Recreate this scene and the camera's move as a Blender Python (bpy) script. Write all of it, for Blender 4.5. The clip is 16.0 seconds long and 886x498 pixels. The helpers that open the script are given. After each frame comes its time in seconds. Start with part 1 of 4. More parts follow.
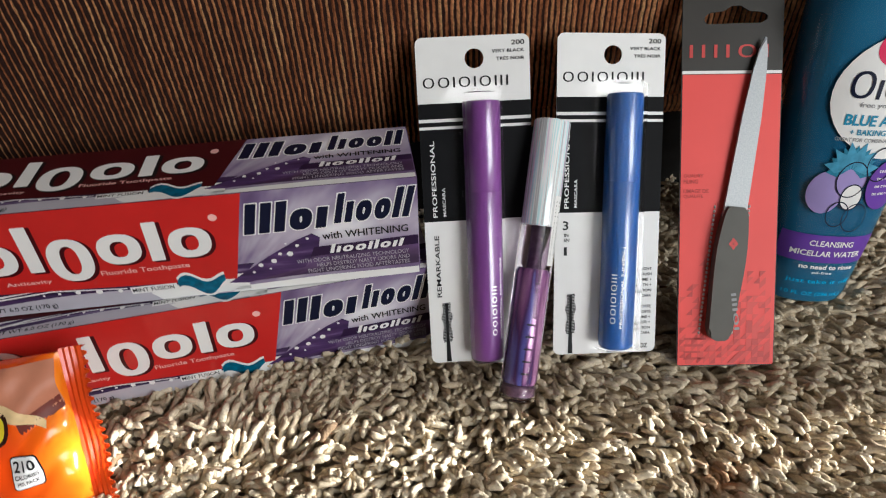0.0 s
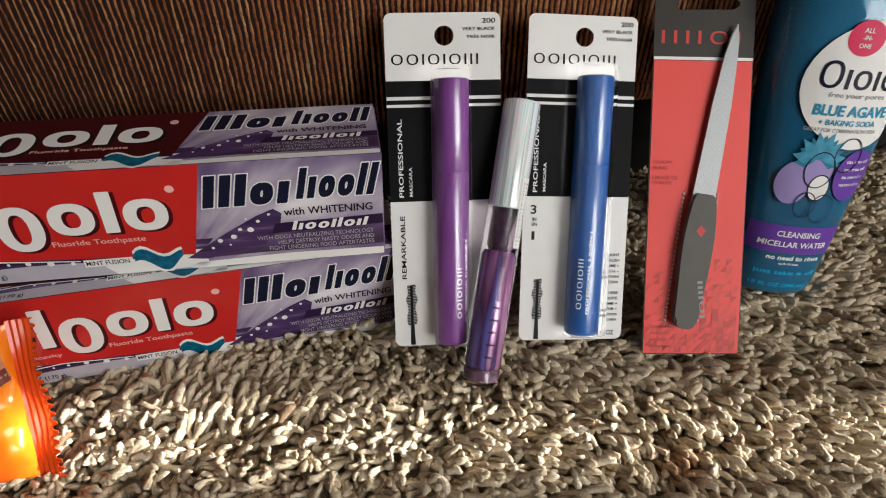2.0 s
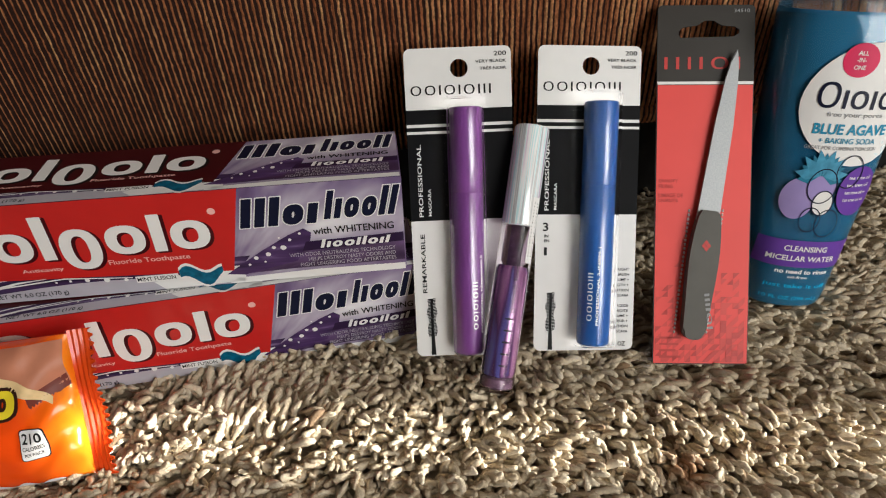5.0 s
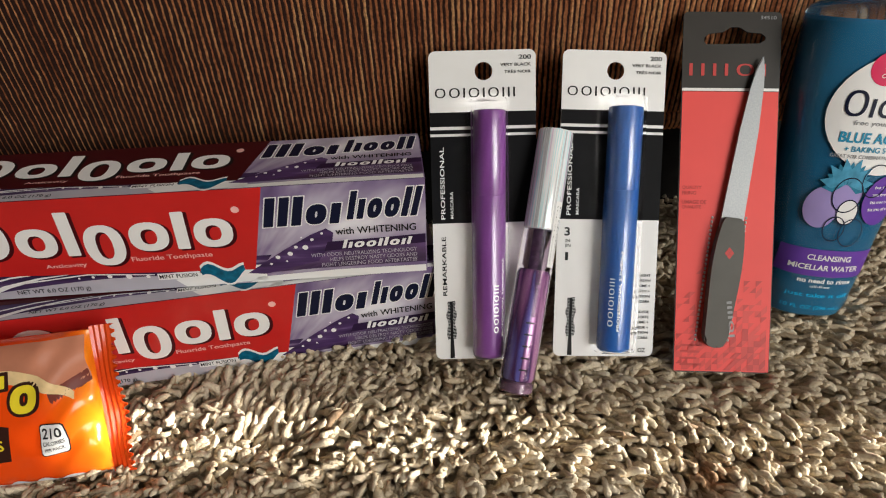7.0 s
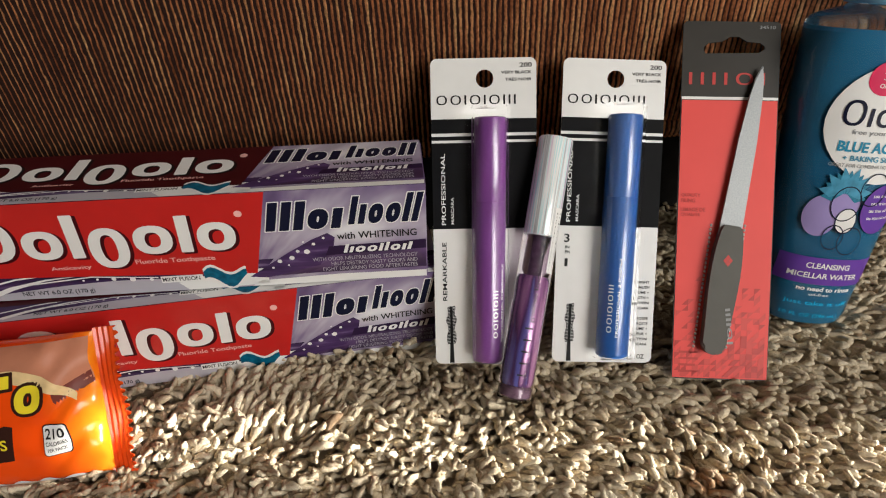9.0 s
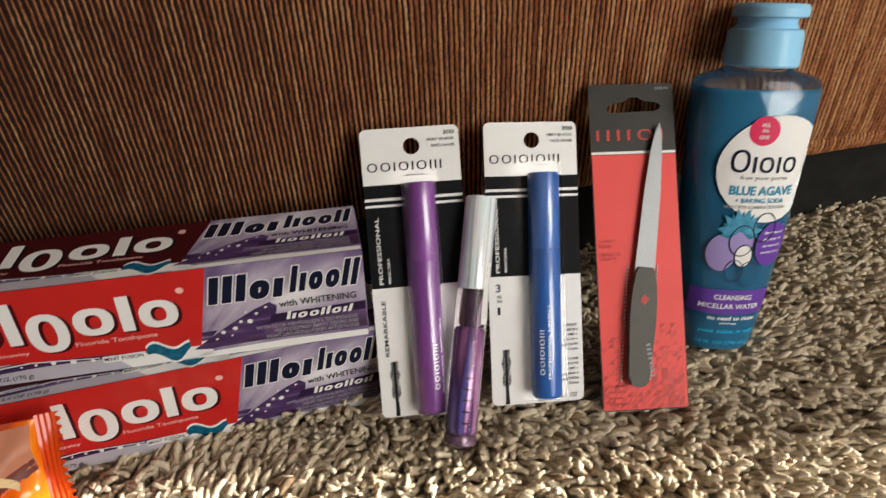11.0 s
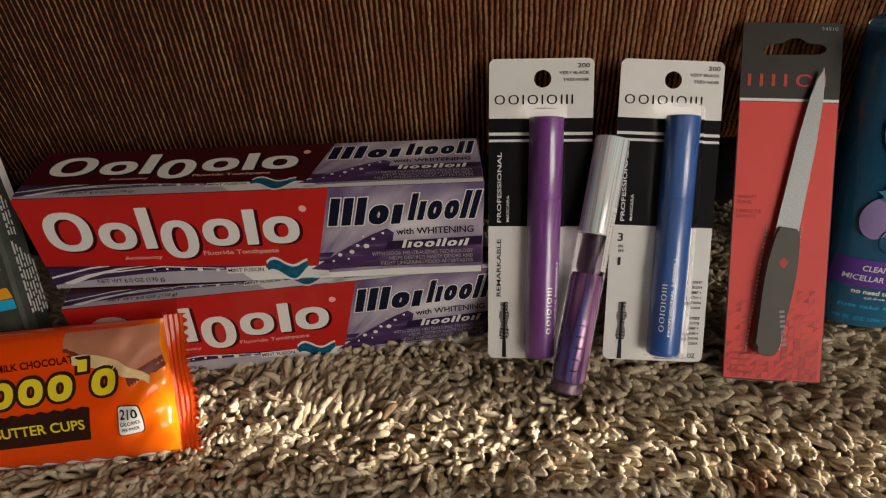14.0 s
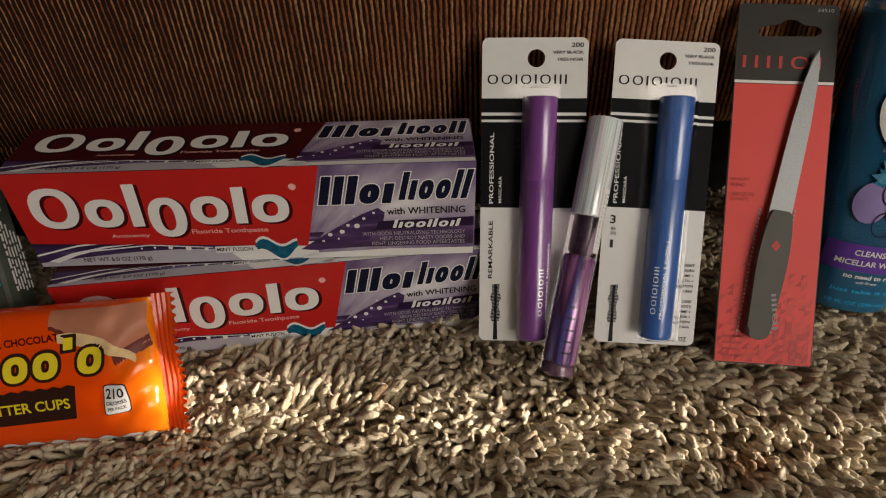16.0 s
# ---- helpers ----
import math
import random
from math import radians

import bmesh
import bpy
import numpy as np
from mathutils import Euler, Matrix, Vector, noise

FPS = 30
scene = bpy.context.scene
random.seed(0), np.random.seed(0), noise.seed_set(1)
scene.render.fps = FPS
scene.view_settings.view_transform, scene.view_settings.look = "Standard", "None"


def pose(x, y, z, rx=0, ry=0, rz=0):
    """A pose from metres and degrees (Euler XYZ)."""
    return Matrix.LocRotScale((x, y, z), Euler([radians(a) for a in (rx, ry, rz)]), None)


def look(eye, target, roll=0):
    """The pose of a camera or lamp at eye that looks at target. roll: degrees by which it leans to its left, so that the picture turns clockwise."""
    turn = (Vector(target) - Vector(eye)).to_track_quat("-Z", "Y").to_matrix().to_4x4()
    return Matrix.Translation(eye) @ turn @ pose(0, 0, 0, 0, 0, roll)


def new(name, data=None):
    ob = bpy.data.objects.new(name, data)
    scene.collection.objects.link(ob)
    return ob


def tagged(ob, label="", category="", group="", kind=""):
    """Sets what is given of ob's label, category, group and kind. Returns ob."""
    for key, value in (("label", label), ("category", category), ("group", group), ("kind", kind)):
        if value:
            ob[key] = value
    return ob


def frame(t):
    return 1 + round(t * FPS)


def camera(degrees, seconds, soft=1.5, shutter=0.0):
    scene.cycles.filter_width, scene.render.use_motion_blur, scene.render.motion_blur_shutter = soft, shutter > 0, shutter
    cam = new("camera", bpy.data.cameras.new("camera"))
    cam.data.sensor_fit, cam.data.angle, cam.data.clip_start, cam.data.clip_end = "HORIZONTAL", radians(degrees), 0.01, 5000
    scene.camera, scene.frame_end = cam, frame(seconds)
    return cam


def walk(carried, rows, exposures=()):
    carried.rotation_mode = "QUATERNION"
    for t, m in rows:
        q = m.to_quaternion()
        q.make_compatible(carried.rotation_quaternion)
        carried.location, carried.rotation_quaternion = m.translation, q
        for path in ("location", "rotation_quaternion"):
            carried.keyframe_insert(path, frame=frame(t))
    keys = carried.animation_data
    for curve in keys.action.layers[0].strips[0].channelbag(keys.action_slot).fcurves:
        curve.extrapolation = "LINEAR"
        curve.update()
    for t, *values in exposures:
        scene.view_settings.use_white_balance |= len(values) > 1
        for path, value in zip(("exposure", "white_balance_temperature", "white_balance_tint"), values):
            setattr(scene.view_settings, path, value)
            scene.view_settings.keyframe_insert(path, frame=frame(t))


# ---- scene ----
cam = camera(70.0, 16.0, soft=1.1, shutter=0.5)
# seconds, eye, turn
ROWS = [
    (0.0, -0.0124, -0.2019, 0.2404, 48.14, 2.39, -8.77),
    (0.5, -0.0041, -0.2071, 0.2370, 47.86, 2.18, -6.99),
    (1.0, -0.0074, -0.2113, 0.2354, 47.69, 1.76, -7.26),
    (1.5, -0.0089, -0.2081, 0.2312, 48.13, 0.23, -7.58),
    (2.0, -0.0055, -0.2049, 0.2313, 48.08, 0.40, -9.05),
    (2.5, -0.0026, -0.2085, 0.2317, 48.40, 1.11, -8.17),
    (3.0, -0.0048, -0.2092, 0.2320, 48.31, 1.26, -7.89),
    (3.5, -0.0022, -0.2135, 0.2350, 48.68, 0.82, -8.47),
    (4.0, 0.0029, -0.2221, 0.2420, 49.28, 2.32, -7.59),
    (6.5, -0.0035, -0.2236, 0.2405, 50.84, 2.85, -5.89),
    (7.0, -0.0056, -0.2232, 0.2403, 50.89, 2.56, -5.65),
    (7.5, -0.0096, -0.2214, 0.2413, 50.83, 1.73, -5.71),
    (8.0, -0.0003, -0.2244, 0.2415, 51.06, 2.43, -4.96),
    (10.5, -0.0108, -0.2264, 0.2456, 53.08, 2.57, -6.93),
    (11.0, -0.0030, -0.2321, 0.2603, 54.33, 2.20, -11.86),
    (11.5, 0.0190, -0.2286, 0.2709, 52.82, 5.56, -9.18),
    (12.0, 0.0050, -0.2325, 0.2636, 52.66, 5.71, -6.90),
    (12.5, -0.0079, -0.2241, 0.2529, 51.66, 2.43, -8.21),
    (13.0, 0.0011, -0.2310, 0.2488, 51.73, 3.25, -4.32),
    (13.5, -0.0097, -0.2324, 0.2519, 51.76, 4.23, -1.78),
    (14.0, -0.0166, -0.2288, 0.2478, 50.90, 3.24, -2.41),
    (14.5, -0.0178, -0.2278, 0.2447, 50.44, 2.94, -3.07),
    (15.0, -0.0141, -0.2308, 0.2441, 50.27, 3.11, -2.21),
    (15.5, -0.0156, -0.2310, 0.2436, 50.30, 3.00, -2.47),
    (16.0, -0.0155, -0.2304, 0.2418, 50.24, 2.58, -2.52),
]
walk(cam, [(t, pose(x, y, z, rx, ry, rz)) for t, x, y, z, rx, ry, rz in ROWS],
     exposures=[(0.0, 1.56, 5570, 7), (1.0, 1.4, 5800, 8), (4.0, 1.5, 5850, 8), (8.0, 1.52, 6000, 8), (10.5, 1.48, 6050, 8), (11.0, 1.55, 6100, 9), (11.6, 1.38, 6200, 9), (12.0, 0.85, 6220, 10), (13.0, 0.8, 6520, 11), (16.0, 0.75, 6520, 11)])


# ---- world and light ----
SUN_TO = Vector((0.97, -0.155, 0.24)).normalized()
world = bpy.data.worlds.new("sky")
scene.world = world
world.use_nodes = True
wn = world.node_tree
sky = wn.nodes.new("ShaderNodeTexSky")
sky.sky_type, sky.sun_disc = "NISHITA", False
sky.sun_elevation = math.asin(SUN_TO.z)
sky.sun_rotation = math.atan2(SUN_TO.x, SUN_TO.y)
wn.links.new(sky.outputs["Color"], wn.nodes["Background"].inputs["Color"])
wn.nodes["Background"].inputs["Strength"].default_value = 0.05

sun = new("sun", bpy.data.lights.new("sun", "SUN"))
sun.data.energy, sun.data.angle, sun.data.color = 5.0, radians(0.5), (1.0, 0.91, 0.77)
sun.matrix_world = look(SUN_TO * 8, (0, 0, 0))

# outside the view: an assumed window in the wall at WALL_Y (x0, x1, z0, z1) and a narrow gap, added to shape the sun
# strip, in the wall at WALL_X (y0, y1, z0, z1)
WALL_X, WALL_Y = 1.90, -1.60
WIN, GAP = (0.60, 1.86, 0.25, 1.75), (-0.387, -0.351, 0.395, 0.540)
skylight = new("window_daylight", bpy.data.lights.new("window_daylight", "AREA"))
skylight.data.shape, skylight.data.size, skylight.data.size_y = "RECTANGLE", WIN[1] - WIN[0], WIN[3] - WIN[2]
skylight.data.energy, skylight.data.color = 19.0, (1.0, 0.91, 0.78)
skylight.matrix_world = look(((WIN[0] + WIN[1]) / 2, WALL_Y - 0.02, (WIN[2] + WIN[3]) / 2), ((WIN[0] + WIN[1]) / 2, WALL_Y + 1.0, (WIN[2] + WIN[3]) / 2))


# ---- materials ----
def nodes_of(name, rough=0.5, metal=0.0):
    m = bpy.data.materials.new(name)
    m.use_nodes = True
    b = m.node_tree.nodes["Principled BSDF"]
    b.inputs["Roughness"].default_value, b.inputs["Metallic"].default_value = rough, metal
    return m, m.node_tree, b


def ramp(nt, fac, stops):
    r = nt.nodes.new("ShaderNodeValToRGB")
    while len(r.color_ramp.elements) < len(stops):
        r.color_ramp.elements.new(0.5)
    for e, (p, c) in zip(r.color_ramp.elements, stops):
        e.position, e.color = p, (*c, 1)
    nt.links.new(fac, r.inputs["Fac"])
    return r.outputs["Color"]


def noise_of(nt, scale, detail=3.0, stretch=(1, 1, 1), turn=(0, 0, 0)):
    co, mp, n = nt.nodes.new("ShaderNodeTexCoord"), nt.nodes.new("ShaderNodeMapping"), nt.nodes.new("ShaderNodeTexNoise")
    mp.inputs["Scale"].default_value, mp.inputs["Rotation"].default_value = stretch, [radians(a) for a in turn]
    n.inputs["Scale"].default_value, n.inputs["Detail"].default_value = scale, detail
    nt.links.new(co.outputs["Object"], mp.inputs["Vector"])
    nt.links.new(mp.outputs["Vector"], n.inputs["Vector"])
    return n.outputs["Fac"]


def bump(nt, b, fac, strength, distance):
    k = nt.nodes.new("ShaderNodeBump")
    k.inputs["Strength"].default_value, k.inputs["Distance"].default_value = strength, distance
    nt.links.new(fac, k.inputs["Height"])
    nt.links.new(k.outputs["Normal"], b.inputs["Normal"])


def mat(name, color, rough=0.45, metal=0.0, vary=0.08, scale=60.0, coat=0.0, relief=0.0, gleam=0.2):
    """Print, paper, paint or plastic: a colour with slight large and fine variation."""
    m, nt, b = nodes_of(name, rough, metal)
    n = noise_of(nt, scale, 4.0)
    lo, hi = [max(0.0, c * (1 - vary)) for c in color], [min(1.0, c * (1 + vary)) for c in color]
    nt.links.new(ramp(nt, n, [(0.3, lo), (0.7, hi)]), b.inputs["Base Color"])
    b.inputs["Coat Weight"].default_value = coat
    b.inputs["Coat Roughness"].default_value = 0.12
    b.inputs["Specular IOR Level"].default_value = gleam
    if relief:
        bump(nt, b, noise_of(nt, scale * 4, 5.0), 0.4, relief)
    return m


def streaks(name, stops, stretch, turn, scale=40.0, rough=0.35):
    """Printed streaks of colour that run one way."""
    m, nt, b = nodes_of(name, rough)
    nt.links.new(ramp(nt, noise_of(nt, scale, 5.0, stretch, turn), stops), b.inputs["Base Color"])
    b.inputs["Coat Weight"].default_value = 0.1
    b.inputs["Specular IOR Level"].default_value = 0.2
    return m


def clear(name, color, rough=0.04, ior=1.45):
    m, nt, b = nodes_of(name, rough)
    b.inputs["Base Color"].default_value = (*color, 1)
    b.inputs["Transmission Weight"].default_value, b.inputs["IOR"].default_value = 1.0, ior
    return m


def tuft_material():
    m, nt, b = nodes_of("carpet_yarn", 0.95)
    g = nt.nodes.new("ShaderNodeNewGeometry")
    c = ramp(nt, g.outputs["Random Per Island"], [(0.0, (0.26, 0.17, 0.10)), (0.03, (0.50, 0.40, 0.28)), (0.35, (0.62, 0.52, 0.375)),
                                                   (0.7, (0.70, 0.60, 0.445)), (1.0, (0.79, 0.69, 0.53))])
    mix = nt.nodes.new("ShaderNodeMix")
    mix.data_type, mix.blend_type = "RGBA", "MULTIPLY"
    mix.inputs["Factor"].default_value = 0.6
    nt.links.new(c, mix.inputs["A"])
    nt.links.new(ramp(nt, noise_of(nt, 900.0, 3.0), [(0.3, (0.66, 0.63, 0.59)), (0.65, (1, 1, 1))]), mix.inputs["B"])
    # a rusty spill in the pile
    co, sub, ln = nt.nodes.new("ShaderNodeTexCoord"), nt.nodes.new("ShaderNodeVectorMath"), nt.nodes.new("ShaderNodeVectorMath")
    sub.operation, ln.operation = "SUBTRACT", "LENGTH"
    sub.inputs[1].default_value = SPILL
    nt.links.new(co.outputs["Object"], sub.inputs[0])
    nt.links.new(sub.outputs["Vector"], ln.inputs[0])
    add = nt.nodes.new("ShaderNodeMath")
    add.operation, add.inputs[2].default_value = "MULTIPLY_ADD", 0.0
    nt.links.new(noise_of(nt, 160.0, 3.0), add.inputs[0])
    add.inputs[1].default_value = 0.022
    nt.links.new(ln.outputs["Value"], add.inputs[2])
    stain = ramp(nt, add.outputs["Value"], [(0.014, (0.50, 0.26, 0.12)), (0.024, (1, 1, 1))])
    mix2 = nt.nodes.new("ShaderNodeMix")
    mix2.data_type, mix2.blend_type = "RGBA", "MULTIPLY"
    mix2.inputs["Factor"].default_value = 0.8
    nt.links.new(mix.outputs["Result"], mix2.inputs["A"])
    nt.links.new(stain, mix2.inputs["B"])
    nt.links.new(mix2.outputs["Result"], b.inputs["Base Color"])
    b.inputs["Specular IOR Level"].default_value = 0.15
    bump(nt, b, noise_of(nt, 1100.0, 4.0), 0.9, 0.0009)
    return m


def sofa_material():
    """Dark brown ribbed upholstery with tan ribs."""
    m, nt, b = nodes_of("ribbed_upholstery", 0.8)
    co, sep = nt.nodes.new("ShaderNodeTexCoord"), nt.nodes.new("ShaderNodeSeparateXYZ")
    nt.links.new(co.outputs["Object"], sep.inputs["Vector"])
    tone = ramp(nt, noise_of(nt, 90.0, 3.0, (4.0, 1.0, 0.25)), [(0.34, (0.37, 0.128, 0.052)), (0.5, (0.70, 0.280, 0.120)), (0.66, (0.92, 0.51, 0.235))])
    # the ribs wander a little
    sway = nt.nodes.new("ShaderNodeMath")
    sway.operation = "MULTIPLY_ADD"
    sway.inputs[1].default_value = 0.0010
    nt.links.new(noise_of(nt, 260.0, 2.0, (1, 1, 0.9)), sway.inputs[0])
    nt.links.new(sep.outputs["X"], sway.inputs[2])
    rib = nt.nodes.new("ShaderNodeMath")
    rib.operation = "MULTIPLY"
    rib.inputs[1].default_value = 2 * math.pi / RIB
    nt.links.new(sway.outputs["Value"], rib.inputs[0])
    cs = nt.nodes.new("ShaderNodeMath")
    cs.operation = "COSINE"
    nt.links.new(rib.outputs["Value"], cs.inputs[0])
    half = nt.nodes.new("ShaderNodeMath")
    half.operation = "MULTIPLY_ADD"
    half.inputs[1].default_value, half.inputs[2].default_value = 0.5, 0.5
    nt.links.new(cs.outputs["Value"], half.inputs[0])
    mix = nt.nodes.new("ShaderNodeMix")
    mix.data_type = "RGBA"
    nt.links.new(ramp(nt, half.outputs["Value"], [(0.40, (0, 0, 0)), (0.80, (1, 1, 1))]), mix.inputs["Factor"])
    mix.inputs["A"].default_value = (0.018, 0.006, 0.004, 1)
    nt.links.new(tone, mix.inputs["B"])
    mul = nt.nodes.new("ShaderNodeMix")
    mul.data_type, mul.blend_type = "RGBA", "MULTIPLY"
    mul.inputs["Factor"].default_value = 0.7
    nt.links.new(mix.outputs["Result"], mul.inputs["A"])
    nt.links.new(ramp(nt, noise_of(nt, 900.0, 3.0, (0.7, 1, 0.8)), [(0.34, (0.40, 0.36, 0.33)), (0.58, (1, 1, 1))]), mul.inputs["B"])
    nt.links.new(mul.outputs["Result"], b.inputs["Base Color"])
    b.inputs["Specular IOR Level"].default_value = 0.12
    bump(nt, b, noise_of(nt, 1200.0, 2.0), 0.5, 0.0004)
    return m


def burst_print(name, x0, y0, stops, rays, pale=None):
    """Printed light rays fanning out from one point of a carton's face."""
    m, nt, b = nodes_of(name, 0.32)
    co, sub, sep = nt.nodes.new("ShaderNodeTexCoord"), nt.nodes.new("ShaderNodeVectorMath"), nt.nodes.new("ShaderNodeSeparateXYZ")
    sub.operation = "SUBTRACT"
    sub.inputs[1].default_value = (x0, y0, 0)
    nt.links.new(co.outputs["Object"], sub.inputs[0])
    nt.links.new(sub.outputs["Vector"], sep.inputs["Vector"])
    ang, ln, com = nt.nodes.new("ShaderNodeMath"), nt.nodes.new("ShaderNodeVectorMath"), nt.nodes.new("ShaderNodeCombineXYZ")
    ang.operation, ln.operation = "ARCTAN2", "LENGTH"
    nt.links.new(sep.outputs["Y"], ang.inputs[0])
    nt.links.new(sep.outputs["X"], ang.inputs[1])
    nt.links.new(sub.outputs["Vector"], ln.inputs[0])
    far = nt.nodes.new("ShaderNodeMath")
    far.operation, far.inputs[1].default_value = "MULTIPLY", 6.0
    nt.links.new(ln.outputs["Value"], far.inputs[0])
    nt.links.new(ang.outputs["Value"], com.inputs["X"])
    nt.links.new(far.outputs["Value"], com.inputs["Y"])
    nz = nt.nodes.new("ShaderNodeTexNoise")
    nz.inputs["Scale"].default_value, nz.inputs["Detail"].default_value, nz.inputs["Roughness"].default_value = rays, 3.0, 0.5
    b.inputs["Coat Weight"].default_value = 0.25
    nt.links.new(com.outputs["Vector"], nz.inputs["Vector"])
    col = ramp(nt, nz.outputs["Fac"], stops)
    if pale:
        off, dist = nt.nodes.new("ShaderNodeMapping"), nt.nodes.new("ShaderNodeVectorMath")
        dist.operation = "LENGTH"
        off.inputs["Location"].default_value, off.inputs["Scale"].default_value = (-pale[0] / 0.045, -pale[1] / 0.022, 0), (1 / 0.045, 1 / 0.022, 0)
        nt.links.new(co.outputs["Object"], off.inputs["Vector"])
        nt.links.new(off.outputs["Vector"], dist.inputs[0])
        mix = nt.nodes.new("ShaderNodeMix")
        mix.data_type, mix.blend_type = "RGBA", "MIX"
        mix.inputs["Factor"].default_value = 0.5
        nt.links.new(col, mix.inputs["A"])
        nt.links.new(ramp(nt, dist.outputs["Value"], [(0.1, (0.80, 0.78, 0.82)), (0.55, (0.48, 0.43, 0.53)), (1.0, (0.14, 0.095, 0.21))]), mix.inputs["B"])
        col = mix.outputs["Result"]
    nt.links.new(col, b.inputs["Base Color"])
    return m


RIB = 0.0026
SPILL = (0.105, -0.092, 0.0)
YARN, SOFA = tuft_material(), sofa_material()
BACKING = mat("carpet_backing", (0.34, 0.28, 0.21), 0.95, vary=0.3, scale=200)
PLASTER = mat("wall_paint", (0.26, 0.23, 0.19), 0.85, vary=0.05, scale=4)
CEILING = mat("ceiling_paint", (0.50, 0.48, 0.45), 0.9, vary=0.03, scale=4)
UNDER = mat("black_cloth_and_gap_sheet", (0.012, 0.011, 0.010), 0.95, vary=0.3, scale=80)
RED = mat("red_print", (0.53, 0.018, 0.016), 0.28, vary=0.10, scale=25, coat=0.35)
# dark red ink; on the carton tops it stands for RED in shade
DEEP_AND_SHADED_RED = mat("maroon_print_and_shaded_red", (0.050, 0.003, 0.006), 0.35, vary=0.10, scale=25, coat=0.1)
WHITE = mat("white_print", (0.80, 0.79, 0.78), 0.35, vary=0.02)
PALE = mat("pale_grey_print", (0.46, 0.44, 0.50), 0.35, vary=0.06)
NAVY = mat("navy_print", (0.006, 0.008, 0.028), 0.35)
BLACK = mat("black_print", (0.008, 0.008, 0.009), 0.5, gleam=0.2)
GREY = mat("grey_print", (0.30, 0.30, 0.31), 0.4)
PINKISH = mat("pink_print", (0.80, 0.45, 0.42), 0.4)
PURPLE = burst_print("purple_burst", 0.1160, -0.0030, [(0.25, (0.018, 0.007, 0.032)), (0.5, (0.048, 0.020, 0.078)), (0.72, (0.13, 0.07, 0.19))], 6.0)
BEAM = streaks("violet_beam", [(0.30, (0.030, 0.014, 0.055)), (0.55, (0.075, 0.036, 0.125)), (0.75, (0.22, 0.15, 0.30))], (0.30, 2.2, 1), (0, 0, -35), 110.0)
DARK_PURPLE = mat("dark_violet_print", (0.024, 0.010, 0.042), 0.35, vary=0.15)
LILAC = burst_print("lilac_burst", 0.1160, -0.0030, [(0.30, (0.055, 0.027, 0.095)), (0.43, (0.20, 0.14, 0.28)), (0.53, (0.44, 0.38, 0.50)), (0.64, (0.70, 0.67, 0.74)), (0.78, (0.90, 0.88, 0.92))], 4.0, (0.170, 0.030))
STARS = streaks("violet_streaks", [(0.36, (0.014, 0.007, 0.030)), (0.56, (0.06, 0.03, 0.10)), (0.68, (0.28, 0.21, 0.36)), (0.80, (0.62, 0.58, 0.70))],
                (0.22, 2.0, 1), (0, 0, -12), 75.0)
GEL = mat("blue_gel_print", (0.006, 0.105, 0.19), 0.3, vary=0.35, scale=400)
CARD_WHITE = mat("white_card", (0.78, 0.77, 0.76), 0.45, vary=0.03, coat=0.15)
CARD_BLACK = mat("black_card_print", (0.005, 0.005, 0.006), 0.6, vary=0.2, gleam=0.10)
VIOLET_TUBE = mat("violet_plastic", (0.140, 0.040, 0.195), 0.30, vary=0.05, coat=1.0, gleam=0.5)
BLUE_TUBE = mat("blue_plastic", (0.012, 0.075, 0.290), 0.30, vary=0.05, coat=1.0, gleam=0.5)
BLISTER = clear("clear_blister", (1.0, 1.0, 1.0), 0.10, 1.14)
GLASSY = clear("clear_plastic", (0.94, 0.90, 0.94), 0.04, 1.20)
CORAL = mat("coral_print", (0.78, 0.085, 0.075), 0.45, vary=0.04, scale=30)
CORAL_DARK = mat("brick_red_print", (0.50, 0.055, 0.050), 0.4, vary=0.1)
CORAL_MID = mat("rose_print", (0.64, 0.075, 0.065), 0.4, vary=0.1)
CHARCOAL = mat("charcoal_print", (0.034, 0.030, 0.026), 0.4, vary=0.1)
HANDLE = mat("grey_rubbery_plastic", (0.105, 0.100, 0.090), 0.5, vary=0.08, relief=0.0001)
STEEL = mat("etched_steel", (0.33, 0.34, 0.35), 0.45, 0.40, vary=0.10, scale=1500, relief=0.0001)
ORANGE_DARK = mat("deep_orange_film", (0.72, 0.07, 0.006), 0.25, vary=0.15, scale=40, coat=0.5)
YELLOW = mat("yellow_print", (0.90, 0.72, 0.03), 0.35)
CHOC = mat("milk_chocolate_print", (0.52, 0.21, 0.125), 0.4, vary=0.10, scale=80)
CHOC_DARK = mat("dark_chocolate_print", (0.16, 0.035, 0.025), 0.4)
CREAM = mat("peanut_cream_print", (0.80, 0.58, 0.30), 0.4, vary=0.12, scale=200)
BROWN = mat("brown_print", (0.040, 0.014, 0.010), 0.4)
CARTON = mat("black_carton", (0.060, 0.070, 0.056), 0.38, vary=0.3, coat=0.3)
LIME = mat("lime_print", (0.36, 0.60, 0.12), 0.4)
AMBER = mat("amber_print", (0.80, 0.36, 0.02), 0.4)
CYAN = mat("cyan_print", (0.02, 0.42, 0.72), 0.4)
SKY_CAP = mat("sky_blue_plastic", (0.30, 0.60, 0.86), 0.25, vary=0.04)
MAGENTA = mat("raspberry_print", (0.65, 0.02, 0.10), 0.35)
TEAL_INK = mat("teal_print", (0.03, 0.25, 0.42), 0.35, vary=0.15)
LABEL_PURPLE = mat("label_purple", (0.13, 0.050, 0.34), 0.35)
LABEL_LILAC = mat("label_lilac", (0.34, 0.27, 0.56), 0.35, vary=0.08)


